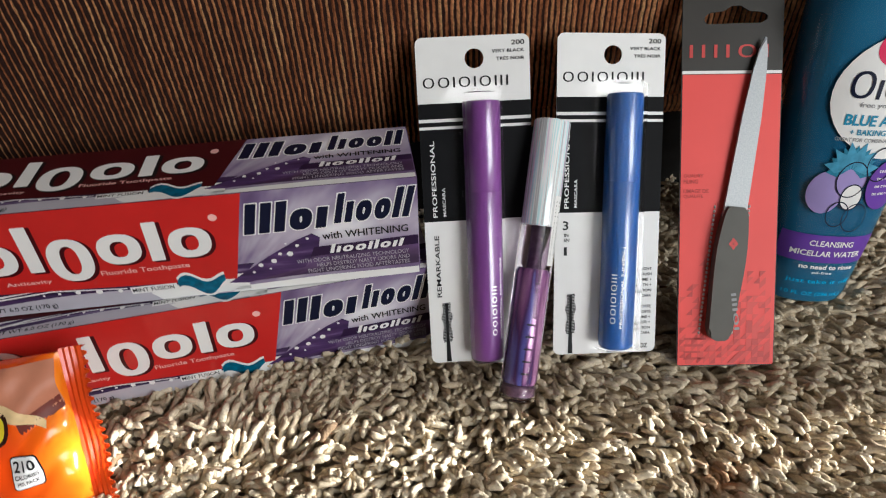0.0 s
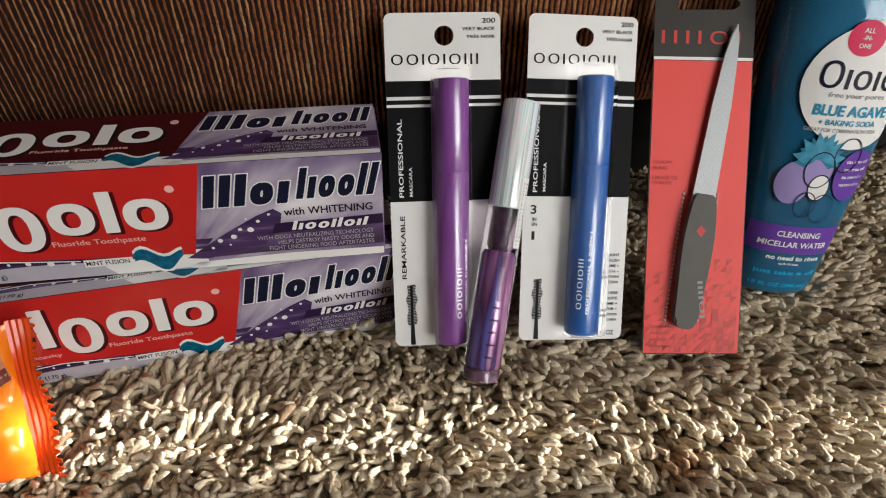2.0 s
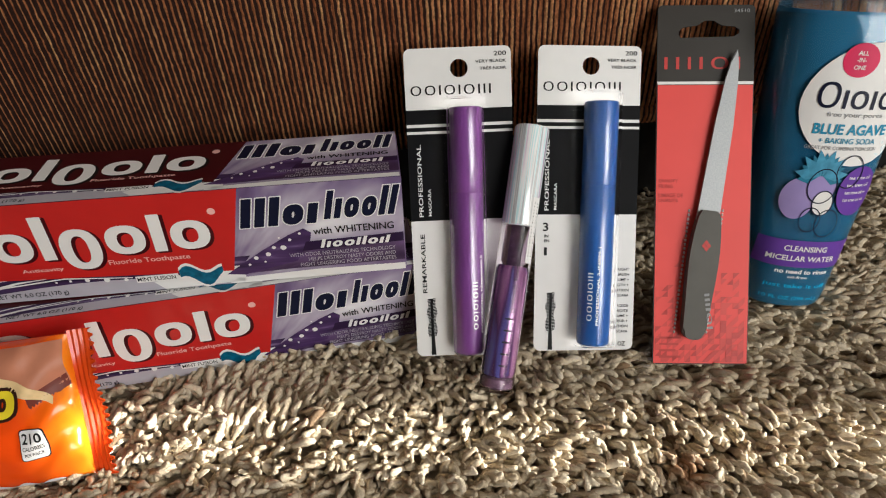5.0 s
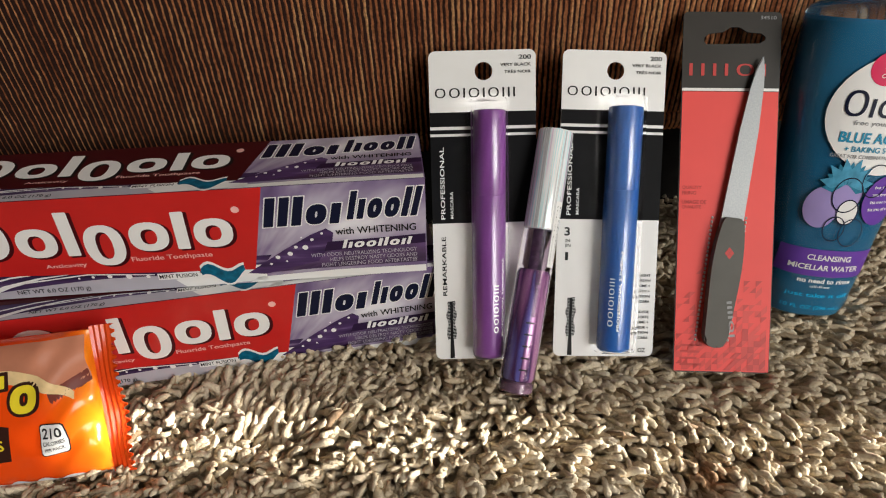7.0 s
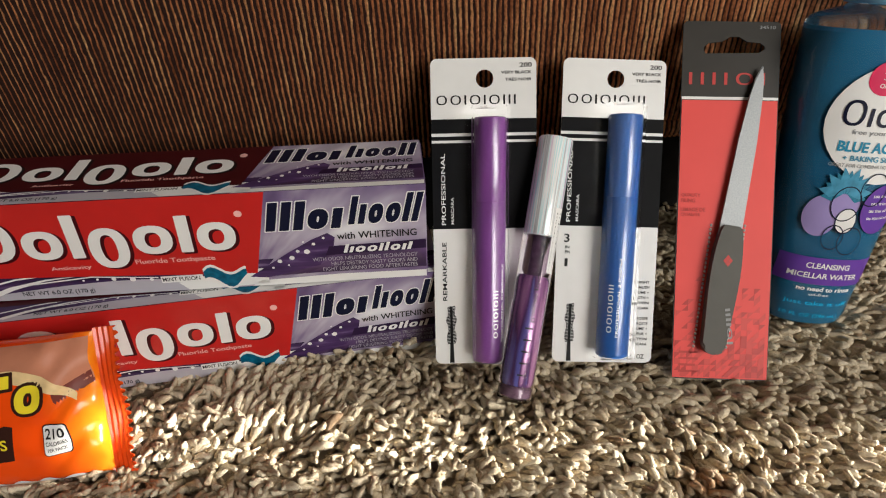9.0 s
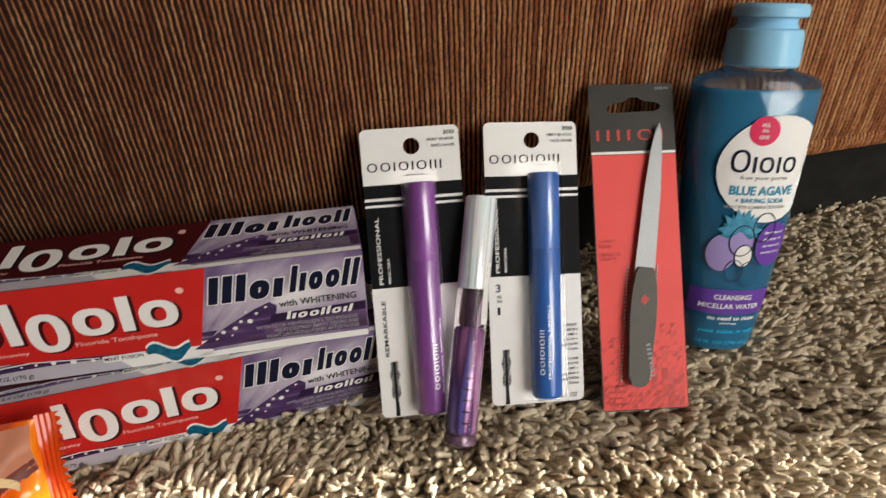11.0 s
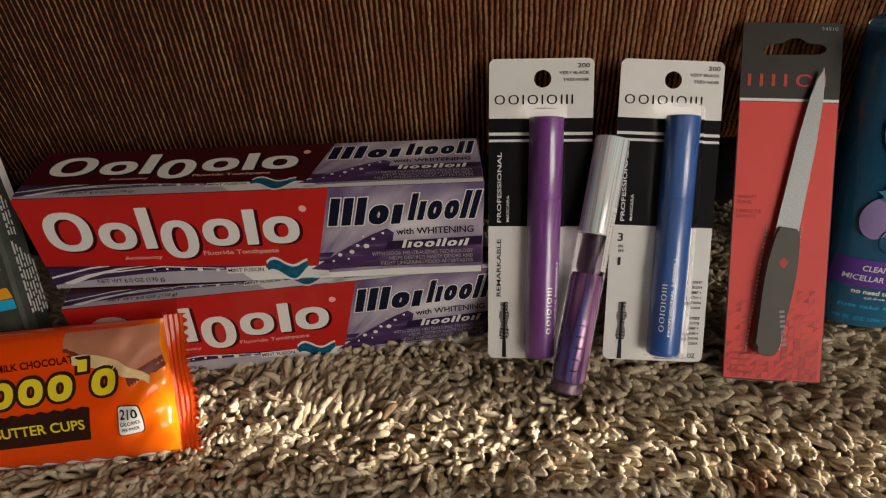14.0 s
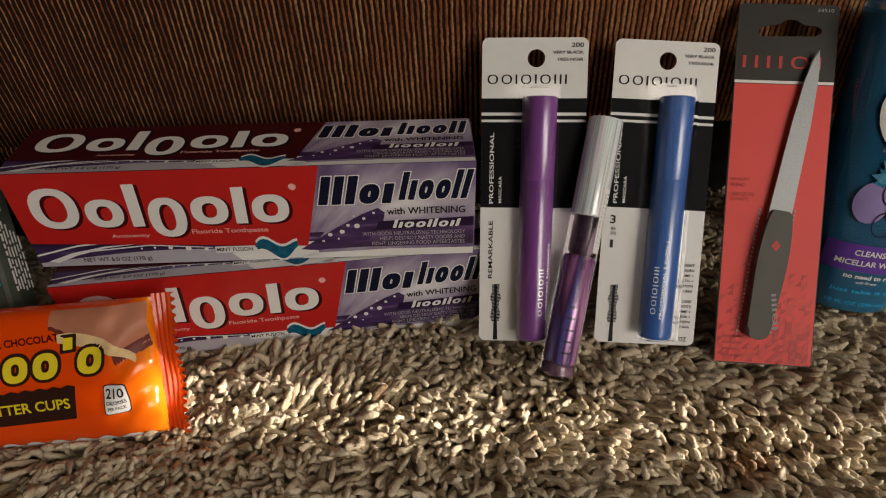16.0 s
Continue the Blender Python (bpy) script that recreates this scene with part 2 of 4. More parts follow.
# ---- mesh helpers ----
def part(name, bm, material, parent=None, label="", m=None, smooth=False):
    me = bpy.data.meshes.new(name)
    bm.normal_update()
    if smooth:
        for e in bm.edges:
            if len(e.link_faces) == 2 and e.calc_face_angle(0.0) > 0.55:
                e.smooth = False
    bm.to_mesh(me)
    bm.free()
    if smooth:
        for p in me.polygons:
            p.use_smooth = True
    me.materials.append(material)
    ob = new(name, me)
    if parent is not None:
        ob.parent = parent
    if m is not None:
        ob.matrix_local = m
    return tagged(ob, label)


def thing(name, m, label, category, group="", kind=""):
    ob = new(name)
    ob.matrix_world = m
    ob.empty_display_size = 0.02
    return tagged(ob, label, category, group, kind)


def plane_at(o, u, v):
    """A pose with x along u, y along v as nearly as it can, z out of the sheet."""
    u = Vector(u).normalized()
    n = u.cross(Vector(v)).normalized()
    v = n.cross(u)
    return Matrix(((u.x, v.x, n.x, o[0]), (u.y, v.y, n.y, o[1]), (u.z, v.z, n.z, o[2]), (0, 0, 0, 1)))


def flat(points, z=0.0):
    bm = bmesh.new()
    bm.faces.new([bm.verts.new((x, y, z)) for x, y in points])
    return bm


def flats(polys, z=0.0):
    bm = bmesh.new()
    for points in polys:
        bm.faces.new([bm.verts.new((x, y, z)) for x, y in points])
    return bm


def slab(points, z0, z1, bevel=0.0):
    """A sheet with thickness, from an outline that runs anticlockwise."""
    bm = bmesh.new()
    lo, hi = [bm.verts.new((x, y, z0)) for x, y in points], [bm.verts.new((x, y, z1)) for x, y in points]
    bm.faces.new(hi)
    bm.faces.new(lo[::-1])
    for i in range(len(points)):
        j = (i + 1) % len(points)
        bm.faces.new((lo[i], lo[j], hi[j], hi[i]))
    if bevel:
        bmesh.ops.bevel(bm, geom=[e for e in bm.edges if len({round(v.co.z, 6) for v in e.verts}) == 1], offset=bevel, segments=2, affect="EDGES")
    return bm


def rounded(x0, y0, x1, y1, r, n=5):
    pts = []
    for cx, cy, a0 in ((x1 - r, y1 - r, 0), (x0 + r, y1 - r, 90), (x0 + r, y0 + r, 180), (x1 - r, y0 + r, 270)):
        pts += [(cx + r * math.cos(radians(a0 + 90 * k / n)), cy + r * math.sin(radians(a0 + 90 * k / n))) for k in range(n + 1)]
    return pts


def ellipse(cx, cy, rx, ry, n=28):
    return [(cx + rx * math.cos(2 * math.pi * k / n), cy + ry * math.sin(2 * math.pi * k / n)) for k in range(n)]


def block(x0, y0, z0, x1, y1, z1, bevel=0.0, segments=2):
    bm = bmesh.new()
    bmesh.ops.create_cube(bm, size=1.0, matrix=Matrix.Translation(((x0 + x1) / 2, (y0 + y1) / 2, (z0 + z1) / 2)) @ Matrix.Diagonal((x1 - x0, y1 - y0, z1 - z0, 1)))
    if bevel:
        bmesh.ops.bevel(bm, geom=bm.edges[:], offset=bevel, segments=segments, affect="EDGES")
    return bm


def lathe(profile, n=40, squash=1.0):
    """A solid of revolution about z, from (radius, height) pairs; squash narrows it along y."""
    bm = bmesh.new()
    rings = []
    for r, z in profile:
        rings.append([bm.verts.new((r * math.cos(2 * math.pi * k / n), r * squash * math.sin(2 * math.pi * k / n), z)) for k in range(n)])
    for a, b in zip(rings, rings[1:]):
        for k in range(n):
            bm.faces.new((a[k], a[(k + 1) % n], b[(k + 1) % n], b[k]))
    bm.faces.new(rings[0][::-1])
    bm.faces.new(rings[-1])
    return bm


def axis_at(base, top, toward=(0, -1, 0)):
    """A pose with z from base to top and y away from toward."""
    z = (Vector(top) - Vector(base)).normalized()
    x = (-Vector(toward)).cross(z).normalized()
    y = z.cross(x)
    return Matrix(((x.x, y.x, z.x, base[0]), (x.y, y.y, z.y, base[1]), (x.z, y.z, z.z, base[2]), (0, 0, 0, 1)))


def words_mesh(text, bold=0.0, spacing=1.0):
    cu = bpy.data.curves.new("words", "FONT")
    cu.body, cu.size, cu.offset, cu.resolution_u, cu.space_character = text, 1.0, bold, 3, spacing
    ob = new("words", cu)
    me = bpy.data.meshes.new_from_object(ob.evaluated_get(bpy.context.evaluated_depsgraph_get()))
    bpy.data.objects.remove(ob)
    bpy.data.curves.remove(cu)
    return me


def words(text, x, y, width, height, material, parent, z=0.0005, turn=0.0, bold=0.012, m=None, shear=0.0, spacing=1.0, name="lettering", bend=None):
    """A line of lettering whose lower left corner is at x, y on its sheet; turn in degrees."""
    me = words_mesh(text, bold, spacing)
    co = np.empty(len(me.vertices) * 3)
    me.vertices.foreach_get("co", co)
    co = co.reshape(-1, 3)
    co[:, :2] -= co[:, :2].min(0)
    co[:, :2] *= np.array([width, height]) / co[:, :2].max(0)
    co[:, 0] += shear * co[:, 1]
    a = radians(turn)
    px, py = co[:, 0] * math.cos(a) - co[:, 1] * math.sin(a) + x, co[:, 0] * math.sin(a) + co[:, 1] * math.cos(a) + y
    co = np.stack([px, py, np.full(len(px), z)], 1)
    if bend:
        co = np.array([bend(*p) for p in co])
    me.vertices.foreach_set("co", co.ravel())
    me.materials.append(material)
    me.name = name
    ob = new(name, me)
    ob.parent = parent
    if m is not None:
        ob.matrix_local = m
    return ob


# plain shapes that stand in for a trade mark, rings and bars: width, bottom, top in x-heights
SHAPE = {"o": (1.0, 0.0, 1.0), "O": (1.25, 0.0, 1.42), "l": (0.3, 0.0, 1.48), "i": (0.3, 0.0, 1.0), "g": (1.0, -0.42, 1.0), "t": (0.36, 0.0, 1.28), "I": (0.34, 0.0, 1.42), "'": (0.3, 1.0, 1.45), " ": (0.3, 0, 0)}


def mark(kinds, x, y, width, xh, material, parent, z=0.0005, m=None, grow=0.0, shear=0.0, slope=0.0, turn=0.0, gap=0.12, name="trade_mark", label="", bend=None, weight=0.26):
    """A row of plain rings and bars in the colour of a trade mark; large shapes are parts of their own."""
    wide = {k: (weight * 1.08 if SHAPE[k][0] < 0.4 and k != " " else SHAPE[k][0]) for k in SHAPE}
    total = sum(wide[k] for k in kinds) + gap * (len(kinds) - 1)
    s, at, a, shapes = width / total, 0.0, radians(turn), []

    def put(px, py):
        px, py = px + shear * py, py + slope * px
        q = (x + px * math.cos(a) - py * math.sin(a), y + px * math.sin(a) + py * math.cos(a), z)
        return tuple(bend(*q)) if bend else q
    for k in kinds:
        w, (_, lo, hi) = wide[k], SHAPE[k]
        x0, x1, y0, y1 = at * s - grow, (at + w) * s + grow, lo * xh - grow, hi * xh + grow
        if k in "oOg":
            cx, cy, rx, ry = (x0 + x1) / 2, (y0 + y1) / 2, (x1 - x0) / 2, (y1 - y0) / 2
            tx, ty = weight * s + 2 * grow, weight * 0.8 * xh + 2 * grow
            n = 28
            rings = []
            for ex, ey in ((rx, ry), (max(rx - tx, 0.02 * rx), max(ry - ty, 0.02 * ry))):
                rings.append([put(cx + ex * math.copysign(abs(math.cos(2 * math.pi * i / n)) ** 0.85, math.cos(2 * math.pi * i / n)), cy + ey * math.copysign(abs(math.sin(2 * math.pi * i / n)) ** 0.85, math.sin(2 * math.pi * i / n))) for i in range(n)])
            shapes.append([(rings[0][i], rings[0][(i + 1) % n], rings[1][(i + 1) % n], rings[1][i]) for i in range(n)])
        elif hi:
            shapes.append([tuple(put(px, py) for px, py in rounded(x0, y0, x1, y1, 0.08 * (x1 - x0), 3))])
        at += w + gap

    def build(faces_of):
        bm = bmesh.new()
        for faces in faces_of:
            for f in faces:
                bm.faces.new([bm.verts.new(p) for p in f])
        bmesh.ops.remove_doubles(bm, verts=bm.verts[:], dist=1e-7)
        bm.normal_update()
        return bm
    if xh > 0.004 and "shade" not in name and "glow" not in name and "outline" not in name:
        for faces in shapes:
            part(name, build([faces]), material, parent, label, m)
    else:
        tagged(part(name, build(shapes), material, parent, label, m), kind="stuff")


def bars(rows, material, parent, z=0.0005, m=None, name="small_print", label=""):
    """Lines of print too small to read: x, y, width, height of each."""
    return tagged(part(name, flats([[(x, y), (x + w, y), (x + w, y + h), (x, y + h)] for x, y, w, h in rows], z), material, parent, label, m), kind="stuff")


# ---- the room ----
def wall(name, x0, y0, z0, x1, y1, z1, material=PLASTER, label="unseen plain painted wall"):
    return tagged(part(name, block(x0, y0, z0, x1, y1, z1), material), label, "wall", kind="structure")


R0, RY, RH = -2.4, 2.2, 2.45
tagged(part("floor", block(R0, WALL_Y, -0.060, WALL_X, RY, -0.0070), BACKING), "flat backing of a beige cut-pile carpet", "floor", kind="structure")
tagged(part("ceiling", block(R0, WALL_Y, RH, WALL_X, RY, RH + 0.1), CEILING), "plain white ceiling", "ceiling", kind="structure")
wall("wall_west", R0 - 0.12, WALL_Y, -0.06, R0, RY, RH)
wall("wall_north", R0, RY, -0.06, WALL_X, RY + 0.12, RH)
# unseen wall in pieces around a slit, which is added to shape the sunbeam
wall("wall_east_near", WALL_X, WALL_Y, -0.06, WALL_X + 0.02, GAP[0], RH)
wall("wall_east_far", WALL_X, GAP[1], -0.06, WALL_X + 0.02, RY, RH)
wall("wall_east_below", WALL_X, GAP[0], -0.06, WALL_X + 0.02, GAP[1], GAP[2])
wall("wall_east_above", WALL_X, GAP[0], GAP[3], WALL_X + 0.02, GAP[1], RH)


def wall_south(name, x0, x1, z0, z1):
    wall(name, x0, WALL_Y - 0.12, z0, x1, WALL_Y, z1)


wall_south("wall_south_pier", R0, WIN[0], -0.06, RH)
wall_south("wall_south_corner", WIN[1], WALL_X, -0.06, RH)
wall_south("wall_south_below", WIN[0], WIN[1], -0.06, WIN[2])
wall_south("wall_south_above", WIN[0], WIN[1], WIN[3], RH)


def carpet(x0, x1, y0, y1, pitch, seed):
    """Cut-pile yarn tufts: short bent tapering strands, one island each."""
    rng = np.random.default_rng(seed)
    gx, gy = np.meshgrid(np.arange(x0, x1, pitch), np.arange(y0, y1, pitch))
    bx, by = gx.ravel(), gy.ravel()
    n = len(bx)
    bx, by = bx + rng.uniform(-0.6, 0.6, n) * pitch, by + rng.uniform(-0.6, 0.6, n) * pitch
    # neighbouring tufts lean much the same way
    swirl = -0.9 + 1.3 * np.sin(bx * 34 + 1.7 * np.sin(by * 47)) + 1.1 * np.cos(by * 41 - 1.3 * np.sin(bx * 29))
    # combed one way beside the bottle, tousled by the candy
    loose = 1.0 - 0.75 * np.clip((bx + 0.02) / 0.10, 0, 1)
    swirl = -0.95 + (swirl + 0.9) * loose + rng.normal(0, 0.30 + 0.30 * loose, n)
    lean, rad = rng.uniform(0.65, 1.45, n), rng.uniform(0.00105, 0.00165, n)
    long = rng.uniform(0.0120, 0.0195, n)
    rings, sides = 9, 6
    s = np.linspace(0, 1, rings)
    ang = lean[:, None] * (0.25 + 1.0 * s[None]) * 0.95
    step = long[:, None] / (rings - 1)
    out, up = np.cumsum(np.sin(ang) * step, 1) - np.sin(ang[:, :1]) * step, np.cumsum(np.cos(ang) * step, 1) - np.cos(ang[:, :1]) * step
    ph = rng.uniform(0, 6.28, n)
    wob = 0.0008 * np.sin(ph[:, None] + 7.0 * s[None]) + rng.normal(0, 0.00022, (n, rings))
    wob2 = 0.0008 * np.cos(ph[:, None] + 7.0 * s[None]) + rng.normal(0, 0.00022, (n, rings))
    cx, cy, cz = wob + bx[:, None] + out * np.cos(swirl)[:, None], wob2 + by[:, None] + out * np.sin(swirl)[:, None], up - 0.0095 + rng.uniform(-0.001, 0.0012, n)[:, None]
    top = cz.max(1)
    clump = 0.0016 * np.sin(bx * 310 + 2.1 * np.sin(by * 190)) + 0.0016 * np.sin(by * 350 + 1.9 * np.sin(bx * 170))
    cz += clump[:, None] - np.maximum(top - 0.0035, 0)[:, None]
    taper = np.array([0.8, 0.95, 1.0, 1.05, 1.1, 1.12, 1.12, 1.0, 0.62])
    a = 2 * np.pi * np.arange(sides) / sides
    side = np.stack([-np.sin(swirl), np.cos(swirl), np.zeros(n)], 1)
    tang = np.stack([np.sin(ang) * np.cos(swirl)[:, None], np.sin(ang) * np.sin(swirl)[:, None], np.cos(ang)], 2)
    other = np.cross(tang, side[:, None, :])
    c = np.stack([cx, cy, cz], 2)
    r = rad[:, None] * taper[None] * rng.uniform(0.82, 1.18, (n, rings))
    ply = 1 + 0.30 * np.cos(2 * a[None, None, :] + ph[:, None, None] - 9.5 * s[None, :, None])
    v = c[:, :, None, :] + (r[:, :, None] * ply)[:, :, :, None] * (np.cos(a)[None, None, :, None] * side[:, None, None, :] + np.sin(a)[None, None, :, None] * other[:, :, None, :])
    verts = v.reshape(-1, 3)
    k = rings * sides
    quads = [(i * sides + j, i * sides + (j + 1) % sides, (i + 1) * sides + (j + 1) % sides, (i + 1) * sides + j) for i in range(rings - 1) for j in range(sides)]
    cap = [tuple((rings - 1) * sides + j for j in range(sides))]
    base = np.arange(n)[:, None] * k
    q = (base[:, :, None] + np.array(quads)[None]).reshape(n, -1)
    cp = base + np.array(cap)
    loops = np.concatenate([q, cp], 1).ravel()
    sizes = np.tile(np.array([4] * len(quads) + [sides]), n)
    me = bpy.data.meshes.new("carpet_pile")
    me.vertices.add(len(verts))
    me.vertices.foreach_set("co", verts.ravel())
    me.loops.add(len(loops))
    me.loops.foreach_set("vertex_index", loops.astype(np.int32))
    me.polygons.add(len(sizes))
    me.polygons.foreach_set("loop_start", np.concatenate([[0], np.cumsum(sizes)[:-1]]).astype(np.int32))
    me.polygons.foreach_set("use_smooth", np.ones(len(sizes), bool))
    me.update(calc_edges=True)
    me.validate()
    me.materials.append(YARN)
    return tagged(new("carpet_pile", me), "beige and brown twisted-yarn shag carpet pile", "carpet", kind="stuff")


carpet(-0.33, 0.50, -0.17, 0.110, 0.0030, 3)


# ---- the sofa ----
SOFA_Y, SOFA_Z = 0.064, 0.0715


def sofa():
    s = thing("sofa", Matrix.Translation((0, SOFA_Y, SOFA_Z)), "dark brown ribbed upholstered sofa base above beige carpet", "sofa")
    xs = np.arange(-0.85, 0.95, RIB / 4)
    prof = [(0.0035, -0.0005), (0.001, 0.002), (0.0, 0.006), (0.0004, 0.0095), (0.0014, 0.0105), (0.0004, 0.0118), (-0.0004, 0.02), (-0.0012, 0.06), (-0.0016, 0.12), (-0.001, 0.19), (0.001, 0.26), (0.006, 0.33)]
    bm = bmesh.new()
    rows = []
    for y, z in prof:
        rows.append([bm.verts.new((x, y - 0.0006 * math.cos(2 * math.pi * x / RIB) + 0.0008 * math.sin(x * 17 + z * 9), z + 0.0008 * math.sin(x * 23))) for x in xs])
    for a, b in zip(rows, rows[1:]):
        for i in range(len(xs) - 1):
            bm.faces.new((a[i], a[i + 1], b[i + 1], b[i]))
    part("front_panel", bm, SOFA, s, "ribbed brown cloth with tan stripes", smooth=True)
    part("body", block(-0.85, 0.008, 0.002, 0.95, 0.80, 0.33, 0.01), SOFA, s)
    # black sheet, added so that the gap under the sofa looks dark
    part("gap_black_sheet", block(-0.84, 0.036, -0.085, 0.94, 0.040, 0.0), UNDER, s, "black sheet added to make the gap below look dark")
    part("underside", block(-0.84, 0.006, -0.0005, 0.94, 0.79, 0.0018), UNDER, s, "black dust cloth")
    return s


sofa()


# ---- toothpaste cartons ----
BOX_L, BOX_H, BOX_D = 0.201, 0.0508, 0.0378


def print_panel(parent, m, L, H, top=False):
    """One printed long face: red left part, lilac right part, lower band."""
    def q(pts):
        return [(u * L, v * H) for u, v in pts]
    # top face: same red, darkened in colour because it mirrors the dark sofa
    red = DEEP_AND_SHADED_RED if top else RED
    parent = part("printed_face", flat(q([(0.003, 0.01), (0.997, 0.01), (0.997, 0.99), (0.003, 0.99)]), 0.00005), PALE, parent, m=m)
    m = None
    part("lilac_print", flat(q([(0.55, 0.0), (1.0, 0.0), (1.0, 1.0), (0.60, 1.0)]), 0.00010), LILAC, parent, m=m)
    part("violet_band", flat(q([(0.0, 0.0), (0.60, 0.0), (0.66, 0.30), (0.0, 0.30)]), 0.00012), STARS, parent, m=m)
    arc = [(0.0, 0.0)] + [(0.62 * k / 12, 0.005 + 0.15 * math.sin(math.pi * (0.18 + 0.60 * k / 12)) ** 2 * (1 if k else 0.9)) for k in range(13)] + [(0.62, 0.0)]
    part("grey_swoosh", flat(q(arc), 0.00018), PALE, parent, m=m)
    for pts in ([(0.0, 0.14), (0.10, 0.24), (0.20, 0.28), (0.20, 0.265), (0.10, 0.222), (0.0, 0.12)], [(0.12, 0.17), (0.26, 0.22), (0.40, 0.17), (0.40, 0.16), (0.26, 0.207), (0.12, 0.155)],
                [(0.02, 0.06), (0.08, 0.15), (0.16, 0.215), (0.24, 0.235), (0.16, 0.195), (0.09, 0.12), (0.04, 0.04)], [(0.44, 0.09), (0.50, 0.15), (0.60, 0.20), (0.64, 0.20), (0.64, 0.02), (0.46, 0.0)],
                [(0.62, 0.06), (0.80, 0.085), (1.0, 0.075), (1.0, 0.0), (0.60, 0.0)]):
        part("white_streak", flat(q(pts), 0.00020), WHITE, parent, m=m)
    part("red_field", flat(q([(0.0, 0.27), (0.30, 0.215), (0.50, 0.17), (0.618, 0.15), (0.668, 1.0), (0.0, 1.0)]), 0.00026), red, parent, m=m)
    part("violet_field", flat(q([(0.63, 0.10), (0.75, 0.115), (1.0, 0.115), (1.0, 0.43), (0.80, 0.40), (0.74, 0.33)]), 0.00022), PURPLE, parent, m=m)
    part("burst", flat(q([(0.60, 0.11), (0.64, 0.09), (0.76, 0.20), (0.795, 0.40), (0.80, 0.50), (0.785, 0.55), (0.75, 0.49), (0.69, 0.35)]), 0.00024), BEAM, parent, m=m)
    part("dark_band", flat(q([(0.775, 0.305), (1.0, 0.33), (1.0, 0.425), (0.785, 0.405)]), 0.00028), DARK_PURPLE, parent, m=m)
    dots = [(0.655, 0.20, 0.010), (0.672, 0.27, 0.016), (0.70, 0.30, 0.018), (0.715, 0.37, 0.013), (0.735, 0.36, 0.020), (0.752, 0.44, 0.012), (0.775, 0.50, 0.010), (0.69, 0.22, 0.008), (0.73, 0.47, 0.007),
            (0.27, 0.185, 0.010), (0.305, 0.18, 0.016), (0.345, 0.165, 0.020), (0.385, 0.150, 0.014), (0.425, 0.145, 0.011), (0.24, 0.180, 0.008)]
    tagged(part("sparkle_print", flats([ellipse(u * L, v * H, r * H * 1.3, r * H * 1.3, 10) for u, v, r in dots], 0.00034), WHITE, parent, m=m), kind="stuff")
    # gel squiggle
    mid = [(0.50 + 0.095 * k / 10, 0.135 + 0.055 * math.sin(2.2 * math.pi * k / 10 + 0.5)) for k in range(11)]
    wid = [0.02 + 0.055 * math.sin(math.pi * (0.1 + 0.85 * k / 10)) for k in range(11)]
    part("gel_glow", flat(q([(u, v - w - 0.03) for (u, v), w in zip(mid, wid)] + [(u, v + w + 0.03) for (u, v), w in reversed(list(zip(mid, wid)))]), 0.00030), WHITE, parent, m=m)
    part("gel_stripe", flat(q([(u, v - w) for (u, v), w in zip(mid, wid)] + [(u, v + w) for (u, v), w in reversed(list(zip(mid, wid)))]), 0.00036), GEL, parent, m=m)
    mark("Oolgoto", 0.040 * L, 0.430 * H - 0.0007, 0.555 * L, 0.30 * H, DEEP_AND_SHADED_RED if not top else BLACK, parent, 0.00032, m, grow=0.0003, gap=0.16, name="mark_shade", weight=0.30, shear=0.05)
    mark("Oolgoto", 0.034 * L, 0.430 * H, 0.555 * L, 0.30 * H, WHITE, parent, 0.00040, m, gap=0.16, weight=0.30, shear=0.05)
    part("registered_ring", flat(ellipse(0.606 * L, 0.80 * H, 0.0017, 0.0017, 16), 0.0004), PINKISH, parent, m=m)
    words("Anticavity", 0.185 * L, 0.30 * H, 0.085 * L, 0.052 * H, PINKISH, parent, 0.0004, m=m)
    words("Fluoride Toothpaste", 0.365 * L, 0.315 * H, 0.17 * L, 0.065 * H, PINKISH, parent, 0.0004, m=m)
    words("NET WT 6.0 OZ (170 g)", 0.10 * L, 0.03 * H, 0.155 * L, 0.062 * H, BLACK, parent, 0.0004, m=m)
    bars([(0.405 * L, 0.10 * H, 0.092 * L, 0.075 * H)], WHITE, parent, 0.00034, m, name="flavour_box")
    words("MINT FUSION", 0.408 * L, 0.115 * H, 0.082 * L, 0.045 * H, BLACK, parent, 0.0004, m=m)
    mark("IIIoi", 0.655 * L, 0.60 * H, 0.160 * L, 0.205 * H, WHITE, parent, 0.00034, m, grow=0.0005, shear=0.22, gap=0.20, name="mark_glow", weight=0.44)
    mark("Iiooll", 0.832 * L, 0.63 * H, 0.150 * L, 0.20 * H, WHITE, parent, 0.00034, m, grow=0.0005, shear=0.22, gap=0.22, name="mark_glow", weight=0.42)
    mark("IIIoi", 0.655 * L, 0.60 * H, 0.160 * L, 0.205 * H, NAVY, parent, 0.0004, m, shear=0.22, gap=0.20, weight=0.44)
    mark("Iiooll", 0.832 * L, 0.63 * H, 0.150 * L, 0.20 * H, NAVY, parent, 0.0004, m, shear=0.22, gap=0.22, weight=0.42)
    words("with WHITENING", 0.805 * L, 0.475 * H, 0.175 * L, 0.075 * H, BLACK, parent, 0.0004, m=m)
    mark("IiootIoit", 0.815 * L, 0.325 * H, 0.150 * L, 0.066 * H, WHITE, parent, 0.0004, m, shear=0.3, gap=0.22, weight=0.34)
